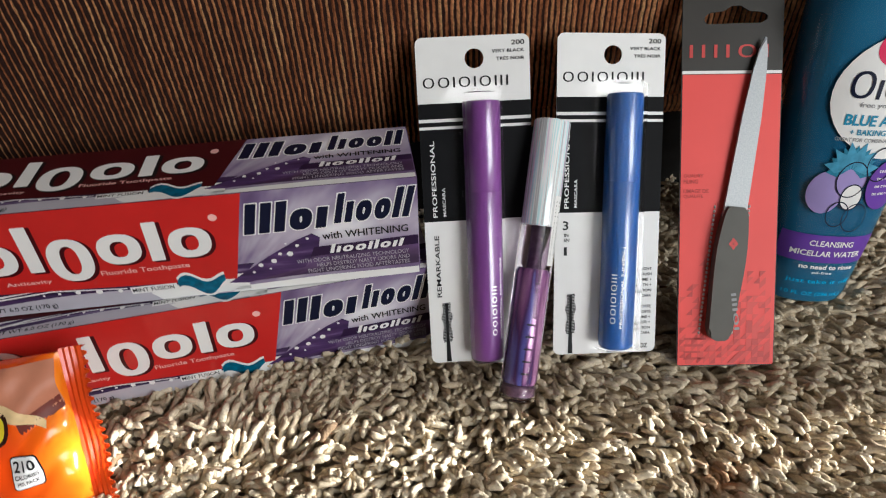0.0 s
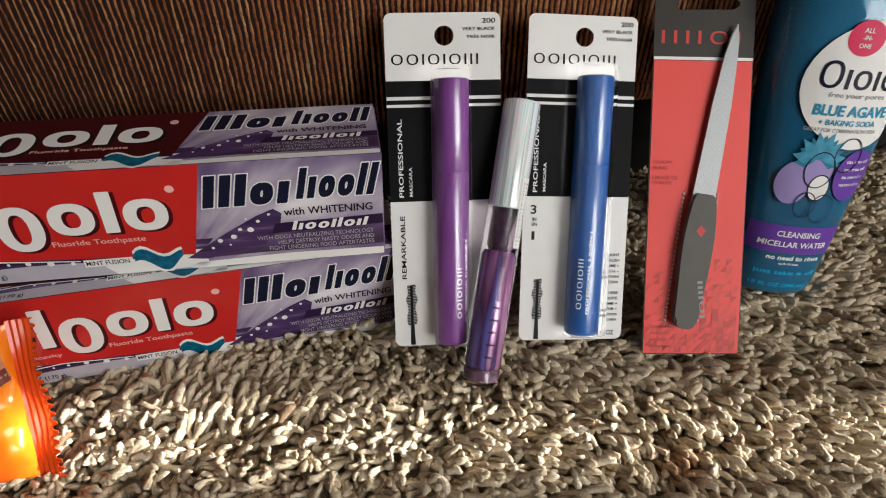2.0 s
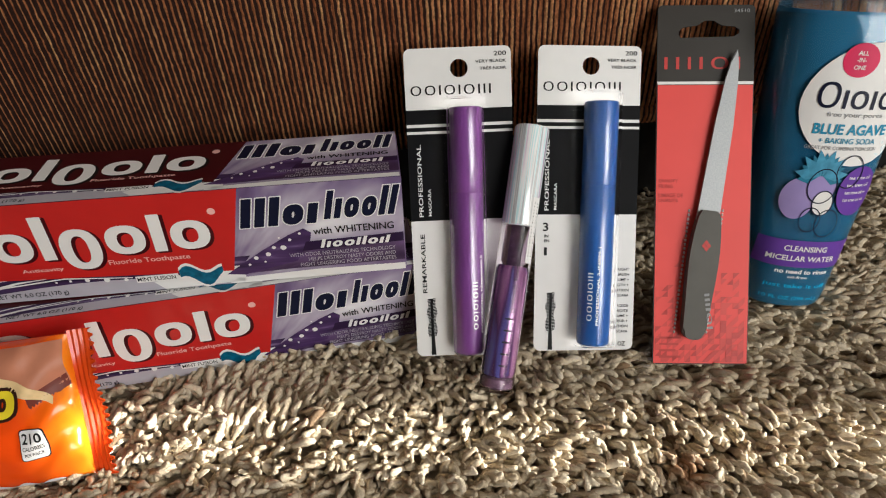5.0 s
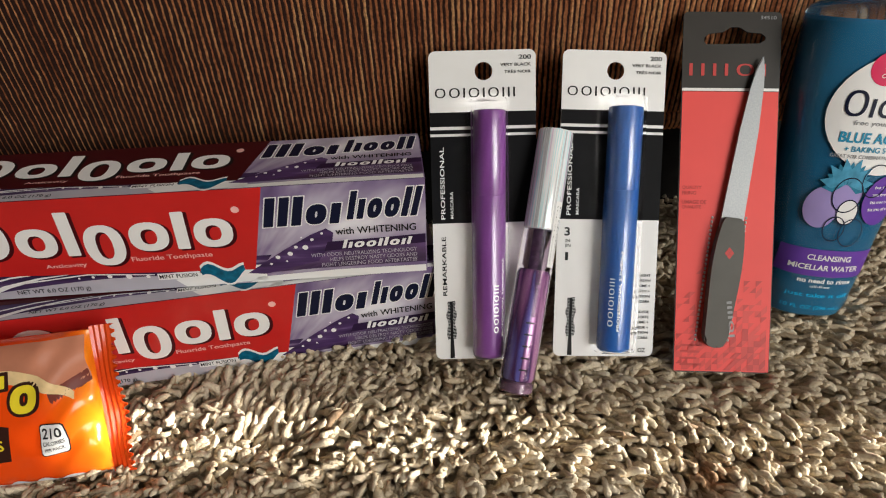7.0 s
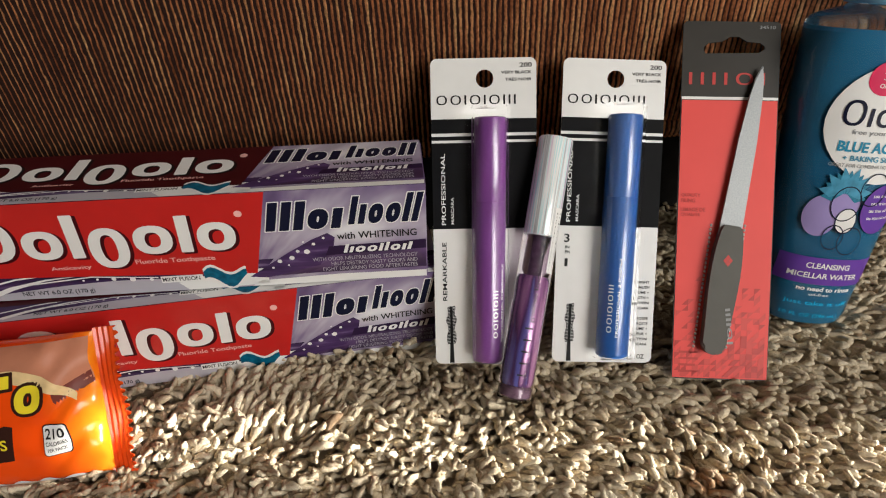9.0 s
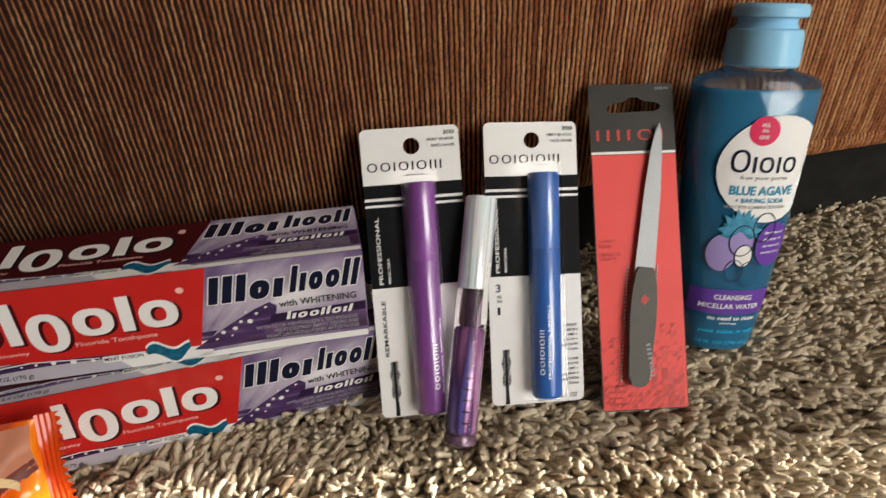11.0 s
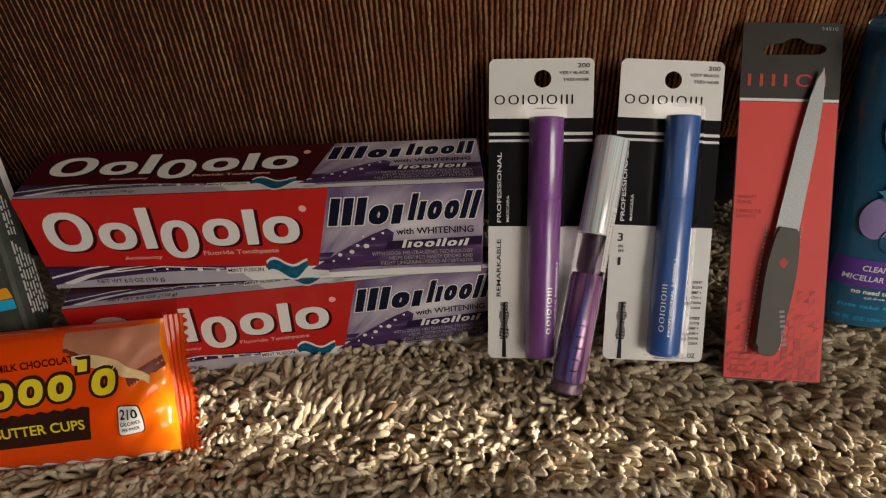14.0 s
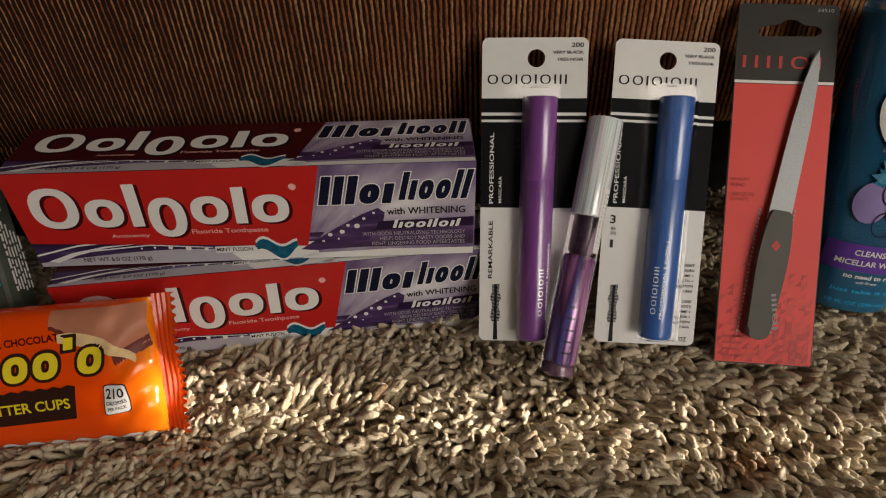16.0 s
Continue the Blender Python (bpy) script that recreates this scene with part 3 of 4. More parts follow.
    words("WITH ODOR NEUTRALIZING TECHNOLOGY", 0.745 * L, 0.245 * H, 0.235 * L, 0.042 * H, PALE, parent, 0.0004, m=m, bold=0.0)
    words("HELPS DESTROY NASTY ODORS AND", 0.785 * L, 0.187 * H, 0.195 * L, 0.042 * H, PALE, parent, 0.0004, m=m, bold=0.0)
    words("FIGHT LINGERING FOOD AFTERTASTES", 0.765 * L, 0.130 * H, 0.215 * L, 0.042 * H, PALE, parent, 0.0004, m=m, bold=0.0)


def toothpaste_box(m, label):
    b = thing("toothpaste_box", m, label, "toothpaste box", "stacked toothpaste boxes")
    part("carton", block(0, 0, -BOX_D, BOX_L, BOX_H, 0, 0.0007), DARK_PURPLE, b, "glossy printed cardboard")
    print_panel(b, Matrix.Identity(4), BOX_L, BOX_H)
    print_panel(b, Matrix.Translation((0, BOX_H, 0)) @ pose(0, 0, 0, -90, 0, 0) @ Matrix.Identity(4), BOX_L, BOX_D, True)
    # end flap
    part("end_flap", block(BOX_L, 0.001, -BOX_D + 0.001, BOX_L + 0.0005, BOX_H - 0.001, -0.001), LILAC, b)
    return b


toothpaste_box(plane_at((-0.2008, 0.0, 0.0550), (0.2008, 0.0, -0.0078), (0, 0, 1)), "red and purple toothpaste carton lying on another carton")
LOW_U = Vector((0.2050, 0.0175, -0.0078)).normalized()
LOW_O = Vector((0.0045, 0.0030, -0.0045)) - BOX_L * LOW_U
toothpaste_box(plane_at(LOW_O, LOW_U, (0, 0, 1)), "red and purple toothpaste carton lying on the carpet")


# ---- mascara cards ----
def punched(outline, hole, z0, z1):
    """A sheet with one hole through it."""
    bm = bmesh.new()
    edges = []
    for loop in (outline, hole):
        vs = [bm.verts.new((x, y, z0)) for x, y in loop]
        edges += [bm.edges.new((vs[i], vs[(i + 1) % len(vs)])) for i in range(len(vs))]
    bmesh.ops.triangle_fill(bm, edges=edges, use_beauty=True, use_dissolve=False)
    ext = bmesh.ops.extrude_face_region(bm, geom=bm.faces[:])
    bmesh.ops.translate(bm, verts=[g for g in ext["geom"] if isinstance(g, bmesh.types.BMVert)], vec=(0, 0, z1 - z0))
    bmesh.ops.recalc_face_normals(bm, faces=bm.faces[:])
    return bm


CARD_W, CARD_H = 0.0482, 0.1428


def blister_tray(x0, y0, x1, y1, rise, grow):
    """A clear moulded tray over a lying tube: flat top, one side more sloping, flat flange."""
    bm = bmesh.new()
    side = ((-1.16, 0.0), (-1.0, 0.0), (-0.94, 0.55), (-0.80, 0.92), (-0.62, 1.0), (0.28, 1.0), (0.84, 0.87), (0.95, 0.50), (1.0, 0.0), (1.16, 0.0))
    hx, cx = (x1 - x0) / 2 + grow, (x0 + x1) / 2
    rows = []
    for yy, k, w in ((y0 - grow - 0.0015, 0.0, 1.0), (y0 - grow, 0.0, 1.0), (y0 - grow * 0.8, 0.6, 0.97), (y0 + 0.001, 1.0, 1.0), (y1 - 0.002, 1.0, 1.0), (y1 + grow * 0.3, 0.6, 0.97), (y1 + grow * 0.5, 0.0, 1.0), (y1 + grow * 0.5 + 0.002, 0.0, 1.0)):
        rows.append([bm.verts.new((cx + hx * w * u, yy, 0.0012 + k * v * (rise + grow))) for u, v in side])
    n = len(side) - 1
    for a, b in zip(rows, rows[1:]):
        for i in range(n):
            bm.faces.new((a[i], a[i + 1], b[i + 1], b[i]))
    bmesh.ops.recalc_face_normals(bm, faces=bm.faces[:])
    return bm


def mascara_card(m, tube_mat, tube_word, left_word, tube_top, tube_foot, label, extras, print_x):
    c = thing("mascara_card", m, label, "mascara", "mascara blister cards")
    card = part("backing_card", punched(rounded(0, 0, CARD_W, CARD_H, 0.003), ellipse(0.0247, 0.1337, 0.0040, 0.0040, 24)[::-1], 0, 0.0006), CARD_WHITE, c, "white card with a hang hole")
    for y0, y1 in ((0.0653, 0.1050), (0.1062, 0.1080), (0.1094, 0.1158)):
        part("black_panel", flat([(0, y0), (CARD_W, y0), (CARD_W, y1), (0, y1)], 0.0008), CARD_BLACK, card)
    mark("OOIOIOIII", 0.0026, 0.1222, 0.0362, 0.0030, BLACK, card, 0.0008, gap=0.42, weight=0.20)
    words("200", 0.0405, 0.1385, 0.0056, 0.0020, BLACK, card, 0.0008)
    words("VERY BLACK", 0.0322, 0.1356, 0.0138, 0.0014, BLACK, card, 0.0008)
    words("TRÈS NOIR", 0.0340, 0.1325, 0.0120, 0.0017, BLACK, card, 0.0008)
    words("PROFESSIONAL", 0.0060, 0.0672, 0.0330, 0.0020, WHITE, card, 0.0010, turn=90, bold=0.010)
    words("MASCARA", 0.0098, 0.0675, 0.0125, 0.0014, WHITE, card, 0.0010, turn=90)
    if left_word:
        words(left_word, 0.0060, 0.0310, 0.0280, 0.0020, BLACK, card, 0.0008, turn=90, bold=0.012)
    # printed brush
    rng = random.Random(4)
    bris = []
    for k in range(26):
        y, w = 0.0100 + 0.0178 * k / 25, 0.0020 + 0.0004 * math.sin(k * 0.5) + rng.uniform(-0.0002, 0.0002)
        bris.append([(0.0078 - w, y - 0.0003), (0.0078 + w, y + 0.0001), (0.0078 + w, y + 0.00060), (0.0078 - w, y + 0.0002)])
    bris.append([(0.0072, 0.0100), (0.0084, 0.0100), (0.0084, 0.0282), (0.0072, 0.0282)])
    bris.append([(0.0068, 0.0005), (0.0090, 0.0005), (0.0086, 0.0100), (0.0071, 0.0100)])
    tagged(part("printed_brush", flats(bris, 0.0008), BLACK, card), kind="stuff")
    for t, x, y, w, h in extras:
        words(t, x, y, w, h, BLACK, card, 0.0008, bold=0.015)
    # the tube
    (tx, ty), (fx, fy) = tube_top, tube_foot
    r = 0.0068
    tm = axis_at((fx, fy, r + 0.0010), (tx, ty, r + 0.0010), (0, 0, 1))
    long = math.hypot(tx - fx, ty - fy)
    joint = 0.665 * long
    tube = part("tube", lathe([(r * 0.88, 0), (r * 0.97, 0.0008), (r, 0.002), (r, joint - 0.0004), (r * 0.975, joint)]), tube_mat, c, m=tm, smooth=True)
    part("cap", lathe([(r * 0.975, joint), (r, joint + 0.0004), (r, long - 0.0012), (r * 0.96, long - 0.0003), (r * 0.88, long)]), tube_mat, tube, smooth=True)

    def on_tube(x, y, z):
        return Vector((r * 1.012 * math.sin(x / r), -r * 1.012 * math.cos(x / r), y))
    mark("OOIOIOIII", print_x, 0.012, 0.022, 0.0014, WHITE, tube, 0, None, turn=90, gap=0.42, bend=on_tube, weight=0.22)
    words(tube_word, print_x + 0.0030, 0.010, 0.036, 0.0012, WHITE, tube, 0, turn=90, bend=on_tube, name="tube_lettering")
    bl = part("blister", blister_tray(min(tx, fx) - r, fy - 0.0005, max(tx, fx) + r, ty + 0.0050, 2 * r + 0.001, 0.0014), BLISTER, c, "clear moulded plastic")
    bl.visible_shadow = False
    return c


C1_U, C1_V = Vector((0.99620, -0.08367, -0.02429)), Vector((0.06371, 0.50940, 0.85817))
C1_O = Vector((0.00998, 0.05259, 0.13037)) - CARD_H * C1_V
mascara_card(plane_at(C1_O, C1_U, C1_V), VIOLET_TUBE, "PROFESSIONAL REMARKABLE", "REMARKABLE", (0.0268, 0.1160), (0.0250, 0.0042), "white and black card with violet mascara tube by the sofa", [], 0.0036)
right = [("STRAIGHT", 0.0385), ("BRUSH", 0.0360), ("VOLUME +", 0.0335), ("LENGTH +", 0.0310), ("DEFINITION", 0.0285), ("MASCARA", 0.0260), ("BROSSE", 0.0210), ("DROITE", 0.0185), ("VOLUME +", 0.0160), ("LONGUEUR +", 0.0135), ("DEFINITION", 0.0110), ("MASCARA", 0.0085)]
extras = [(t, 0.0455 - 0.00115 * len(t), y, 0.00115 * len(t), 0.0013) for t, y in right]
extras += [("3", 0.0035, 0.0575, 0.0026, 0.0040), ("IN", 0.0042, 0.0545, 0.0020, 0.0014), ("EN", 0.0042, 0.0522, 0.0024, 0.0014), ("1", 0.0042, 0.0460, 0.0014, 0.0038), ("0.3 FL OZ", 0.0340, 0.0020, 0.0105, 0.0022)]
C2_U, C2_V = Vector((0.99388, -0.07089, -0.08472)), Vector((0.10979, 0.54955, 0.82821))
mascara_card(plane_at((0.0561, -0.0258, 0.0080), C2_U, C2_V), BLUE_TUBE, "PROFESSIONAL 3-IN/EN-1", "", (0.0283, 0.1165), (0.0264, 0.0052), "white and black card with blue mascara tube by the sofa", extras, -0.0030)


# ---- lip gloss ----
def lip_gloss():
    m = axis_at((0.0339, -0.0466, 0.0085), (0.0642, 0.0264, 0.0993), (0, -1, 0.4)) @ Matrix.Diagonal((1, 1, 0.983, 1))
    g = thing("lip_gloss", m, "clear lip gloss tube with violet gloss and iridescent silver with painted reflections cap", "lip gloss")
    L, r = 0.1225, 0.0078
    # iridescent tints, plus the chrome's bright and dark reflections painted as streaks
    mm, nt, b = nodes_of("iridescent_silver_reflections", 0.18, 0.12)
    nt.links.new(ramp(nt, noise_of(nt, 520.0, 1.5, (1, 1, 0.02)), [(0.24, (0.30, 0.30, 0.36)), (0.34, (0.86, 0.70, 0.86)), (0.42, (0.96, 0.96, 0.97)), (0.48, (0.55, 0.84, 0.90)), (0.53, (0.97, 0.97, 0.96)), (0.60, (0.48, 0.50, 0.54)), (0.68, (0.95, 0.93, 0.90)), (0.8, (0.80, 0.66, 0.86))]), b.inputs["Base Color"])
    part("cap", lathe([(r * 0.93, 0.0765), (r, 0.0772), (r, L - 0.001), (r * 0.95, L - 0.0002), (r * 0.80, L)]), mm, g, "iridescent silver with painted reflections", smooth=True)
    gl, nt, b = nodes_of("violet_pearl_gloss", 0.25)
    nt.links.new(ramp(nt, noise_of(nt, 260.0, 1.0, (1, 1, 0.06)), [(0.34, (0.10, 0.10, 0.34)), (0.46, (0.07, 0.028, 0.10)), (0.56, (0.20, 0.075, 0.20)), (0.70, (0.46, 0.24, 0.42))]), b.inputs["Base Color"])
    b.inputs["Metallic"].default_value, b.inputs["Coat Weight"].default_value = 0.35, 0.6
    part("gloss", lathe([(r * 0.74, 0.0072), (r * 0.82, 0.0090), (r * 0.80, 0.056), (r * 0.7, 0.058)]), gl, g, "pearly violet gloss", smooth=True)
    # dark core, added because the clear base looks too bright on its own
    part("base_dark_core", lathe([(r * 0.60, 0.0012), (r * 0.80, 0.0022), (r * 0.80, 0.0060), (r * 0.70, 0.0070)]), mat("dark_base_core", (0.10, 0.06, 0.09), 0.15, vary=0.4, scale=300, coat=0.5), g, "dark core added inside the clear base", smooth=True)
    stem_dark = mat("smoky_stem", (0.16, 0.11, 0.17), 0.2, vary=0.3, scale=400)
    part("wand", lathe([(0.0012, 0.018), (0.0014, 0.040), (0.0016, 0.045), (0.0022, 0.060), (0.0022, 0.078)], 12), stem_dark, g, smooth=True)
    stem = clear("smoky_film", (0.62, 0.50, 0.62), 0.15, 1.2)
    part("inner_sleeve", lathe([(r * 0.5, 0.058), (r * 0.62, 0.060), (r * 0.62, 0.0765)]), stem, g, smooth=True)
    sh = part("bottle", lathe([(r * 0.92, 0.0), (r, 0.0008), (r, 0.0765), (r * 0.96, 0.0768)]), GLASSY, g, "clear thick-based plastic", smooth=True)
    sh.visible_shadow = False

    def on_gloss(x, y, z):
        return Vector((r * 1.01 * math.sin(x / r), -r * 1.01 * math.cos(x / r), y))
    mark("IIIII", 0.0016, 0.0125, 0.0220, 0.0026, BLACK, g, 0, turn=90, gap=1.0, bend=on_gloss, weight=0.14)
    mark("goioio loio", 0.0012, 0.0370, 0.0220, 0.0013, BLACK, g, 0, turn=90, gap=0.2, bend=on_gloss)
    # white code sticker round the side
    bm = bmesh.new()
    a = [(bm.verts.new(on_gloss(0.0034 + 0.0046 * k / 6, 0.0600, 0)), bm.verts.new(on_gloss(0.0034 + 0.0046 * k / 6, 0.0900, 0))) for k in range(7)]
    for p, q in zip(a, a[1:]):
        bm.faces.new((p[0], q[0], q[1], p[1]))
    st = part("sticker", bm, WHITE, g, "white code sticker")
    bm = bmesh.new()
    for k in range(18):
        y, h = 0.0615 + 0.0015 * k, 0.0004 + 0.0005 * (k * 7 % 3) / 2
        p = [bm.verts.new(on_gloss(x, yy, 0) * 1.0) for x, yy in ((0.0044, y), (0.0070, y), (0.0070, y + h), (0.0044, y + h))]
        for v in p:
            v.co.x *= 1.006
            v.co.y *= 1.006
        bm.faces.new(p)
    part("code_bars", bm, BLACK, g)
    return g


lip_gloss()


# ---- nail file on its card ----
def nail_file():
    v = Vector((0.08495, 0.59519, 0.79908)) + 0.027 * Vector((0.9925, -0.1213, -0.01515))
    u = Vector((0.9925, -0.1213, -0.01515)) - 0.027 * Vector((0.08495, 0.59519, 0.79908))
    m = plane_at((0.1101, -0.0395, 0.0040), u, v)
    f = thing("nail_file_card", m, "metal nail file with grey handle on a coral card", "nail file")
    W, H = 0.0442, 0.1662
    hole = [(0.0105, 0.1515), (0.0345, 0.1520), (0.0370, 0.1535), (0.0372, 0.1550), (0.0350, 0.1565), (0.0290, 0.1570), (0.0255, 0.1592), (0.0215, 0.1592), (0.0180, 0.1570), (0.0118, 0.1562), (0.0097, 0.1545), (0.0095, 0.1530)]
    card = part("backing_card", punched(rounded(0, 0, W, H, 0.0022), hole[::-1], 0, 0.0007), CHARCOAL, f, "charcoal card with a hang hole")
    part("coral_panel", flat([(0.0004, 0.0006), (W - 0.0004, 0.0006), (W - 0.0004, 0.1300), (0.0004, 0.1300)], 0.0009), CORAL, card)
    part("white_line", flat([(0.0002, 0.1303), (W - 0.0002, 0.1303), (W - 0.0002, 0.1316), (0.0002, 0.1316)], 0.0009), WHITE, card)
    mark("IIIIOI", 0.0032, 0.1372, 0.0345, 0.0039, CORAL_DARK, card, 0.0009, gap=0.62, weight=0.22)
    words("34510", 0.0345, 0.1628, 0.0072, 0.0016, GREY, card, 0.0009)
    for t, y, w in (("QUALITY", 0.0850, 0.0088), ("FILING", 0.0826, 0.0064), ("LIMAGE DE", 0.0784, 0.0112), ("QUALITE", 0.0760, 0.0088)):
        words(t, 0.0016, y, w, 0.0018, CORAL_DARK, card, 0.0011)
    bars([(0.0030, 0.0122 - 0.0030 * k, 0.0100 - 0.0012 * (k % 3), 0.0010) for k in range(4)], CORAL_DARK, card, 0.0011)
    # printed facets, thicker towards the foot and one side
    rng = random.Random(9)
    dark, mid = [], []
    s = 0.0028
    for j in range(17):
        for i in range(16):
            x, y = 0.0010 + i * s * 0.98, 0.0012 + j * s
            if x + s > W - 0.0006:
                continue
            chance = max(0.0, 1.0 - y / 0.050) * (0.30 + 0.75 * x / W)
            for tri in ([(x, y), (x + s, y), (x + s, y + s)], [(x, y), (x + s, y + s), (x, y + s)]):
                if rng.random() < chance * 0.95:
                    (dark if rng.random() < 0.45 else mid).append(tri)
    tagged(part("dark_facet_print", flats(dark, 0.0011), CORAL_DARK, card), kind="stuff")
    tagged(part("rose_facet_print", flats(mid, 0.0010), CORAL_MID, card), kind="stuff")
    # the file: runs up the card at a slant
    foot, joint, tip = Vector((0.0168, 0.0125)), Vector((0.0239, 0.0722)), Vector((0.0353, 0.1452))
    d = (tip - joint).normalized()
    n = Vector((d.y, -d.x))
    w = 0.0051
    blade = [joint - d * 0.012 - n * w, joint - d * 0.012 + n * w, joint + n * w, joint + d * 0.040 + n * w * 0.78, joint + d * 0.060 + n * w * 0.50, joint + d * 0.068 + n * w * 0.30, tip + n * 0.0002, tip - n * 0.0002,
             joint + d * 0.068 - n * w * 0.42, joint + d * 0.060 - n * w * 0.62, joint + d * 0.040 - n * w * 0.85, joint - n * w]
    blade_part = part("blade", slab([tuple(p) for p in blade], 0.0028, 0.0040, 0.0003), STEEL, f, "etched steel blade")
    d2 = (joint - foot).normalized()
    n2 = Vector((d2.y, -d2.x))
    L2 = (joint - foot).length
    left, rgt = [], []
    for s2 in (0.0, 0.002, 0.006, 0.012, 0.020, 0.030, 0.042, 0.056, 0.070, 0.09, 0.14, 0.2, 0.3, 0.4, 0.5, 0.6, 0.7, 0.8, 0.88, 0.93, 0.95, 0.97, 0.985, 0.995, 1.0):
        hw = 0.0053 + 0.0018 * math.sin(math.pi * min(1, s2 * 1.02) ** 1.6) - 0.0006 * s2
        end = min(1.0, math.sqrt(max(0.0, 1 - ((0.085 - s2) / 0.085) ** 2))) if s2 < 0.085 else 1.0
        top = 1.0 if s2 < 0.93 else 0.66 + 0.34 * math.sqrt(max(0.0, 1 - ((s2 - 0.93) / 0.07) ** 2))
        p = foot + d2 * (L2 * s2)
        left.append(tuple(p - n2 * hw * end * top))
        rgt.append(tuple(p + n2 * hw * end * top))
    handle = part("handle", slab(rgt + left[:0:-1], 0.0018, 0.0062, 0.0008), HANDLE, f, "matt grey plastic handle", smooth=True)
    # raised lozenge mark and moulded mark
    cx, cy = foot + d2 * (L2 * 0.73)
    k = 0.0013
    part("lozenge_mark", flats([[(cx + ox, cy + oy - k), (cx + ox + k * 0.8, cy + oy), (cx + ox, cy + oy + k), (cx + ox - k * 0.8, cy + oy)] for ox, oy in ((0, 0.0014), (-0.0011, 0), (0.0011, 0), (0, -0.0014))], 0.0064), CORAL_DARK, handle)
    mark("IIIIOI", foot.x + 0.0046, foot.y + 0.0215, 0.0165, 0.0016, GREY, handle, 0.0064, turn=-83, gap=0.25)
    # clear sealed cover with a studded edge
    cover = [(foot.x - 0.0072, foot.y + 0.002), (foot.x + 0.0078, foot.y + 0.002), (joint.x + 0.0074, joint.y + 0.001), (tip.x + 0.003, tip.y + 0.001), (tip.x - 0.003, tip.y + 0.001), (joint.x - 0.0080, joint.y + 0.001)]
    studs = []
    for a, b in ((0, 5), (1, 2)):
        pa, pb = Vector(cover[a]), Vector(cover[b])
        for i in range(30):
            p = pa.lerp(pb, (i + 0.5) / 30)
            studs.append(ellipse(p.x, p.y, 0.0006, 0.0008, 6))
    bm = bmesh.new()
    for e in studs:
        lo = [bm.verts.new((x, y, 0.0011)) for x, y in e]
        hi = bm.verts.new((sum(x for x, _ in e) / 6, sum(y for _, y in e) / 6, 0.0017))
        for i in range(6):
            bm.faces.new((lo[i], lo[(i + 1) % 6], hi))
    tagged(part("seal_studs", bm, mat("pressed_clear_seal", (0.62, 0.58, 0.56), 0.15, vary=0.3, scale=900, gleam=0.6), f, "pressed seal of the clear cover"), kind="stuff")
    return f


nail_file()


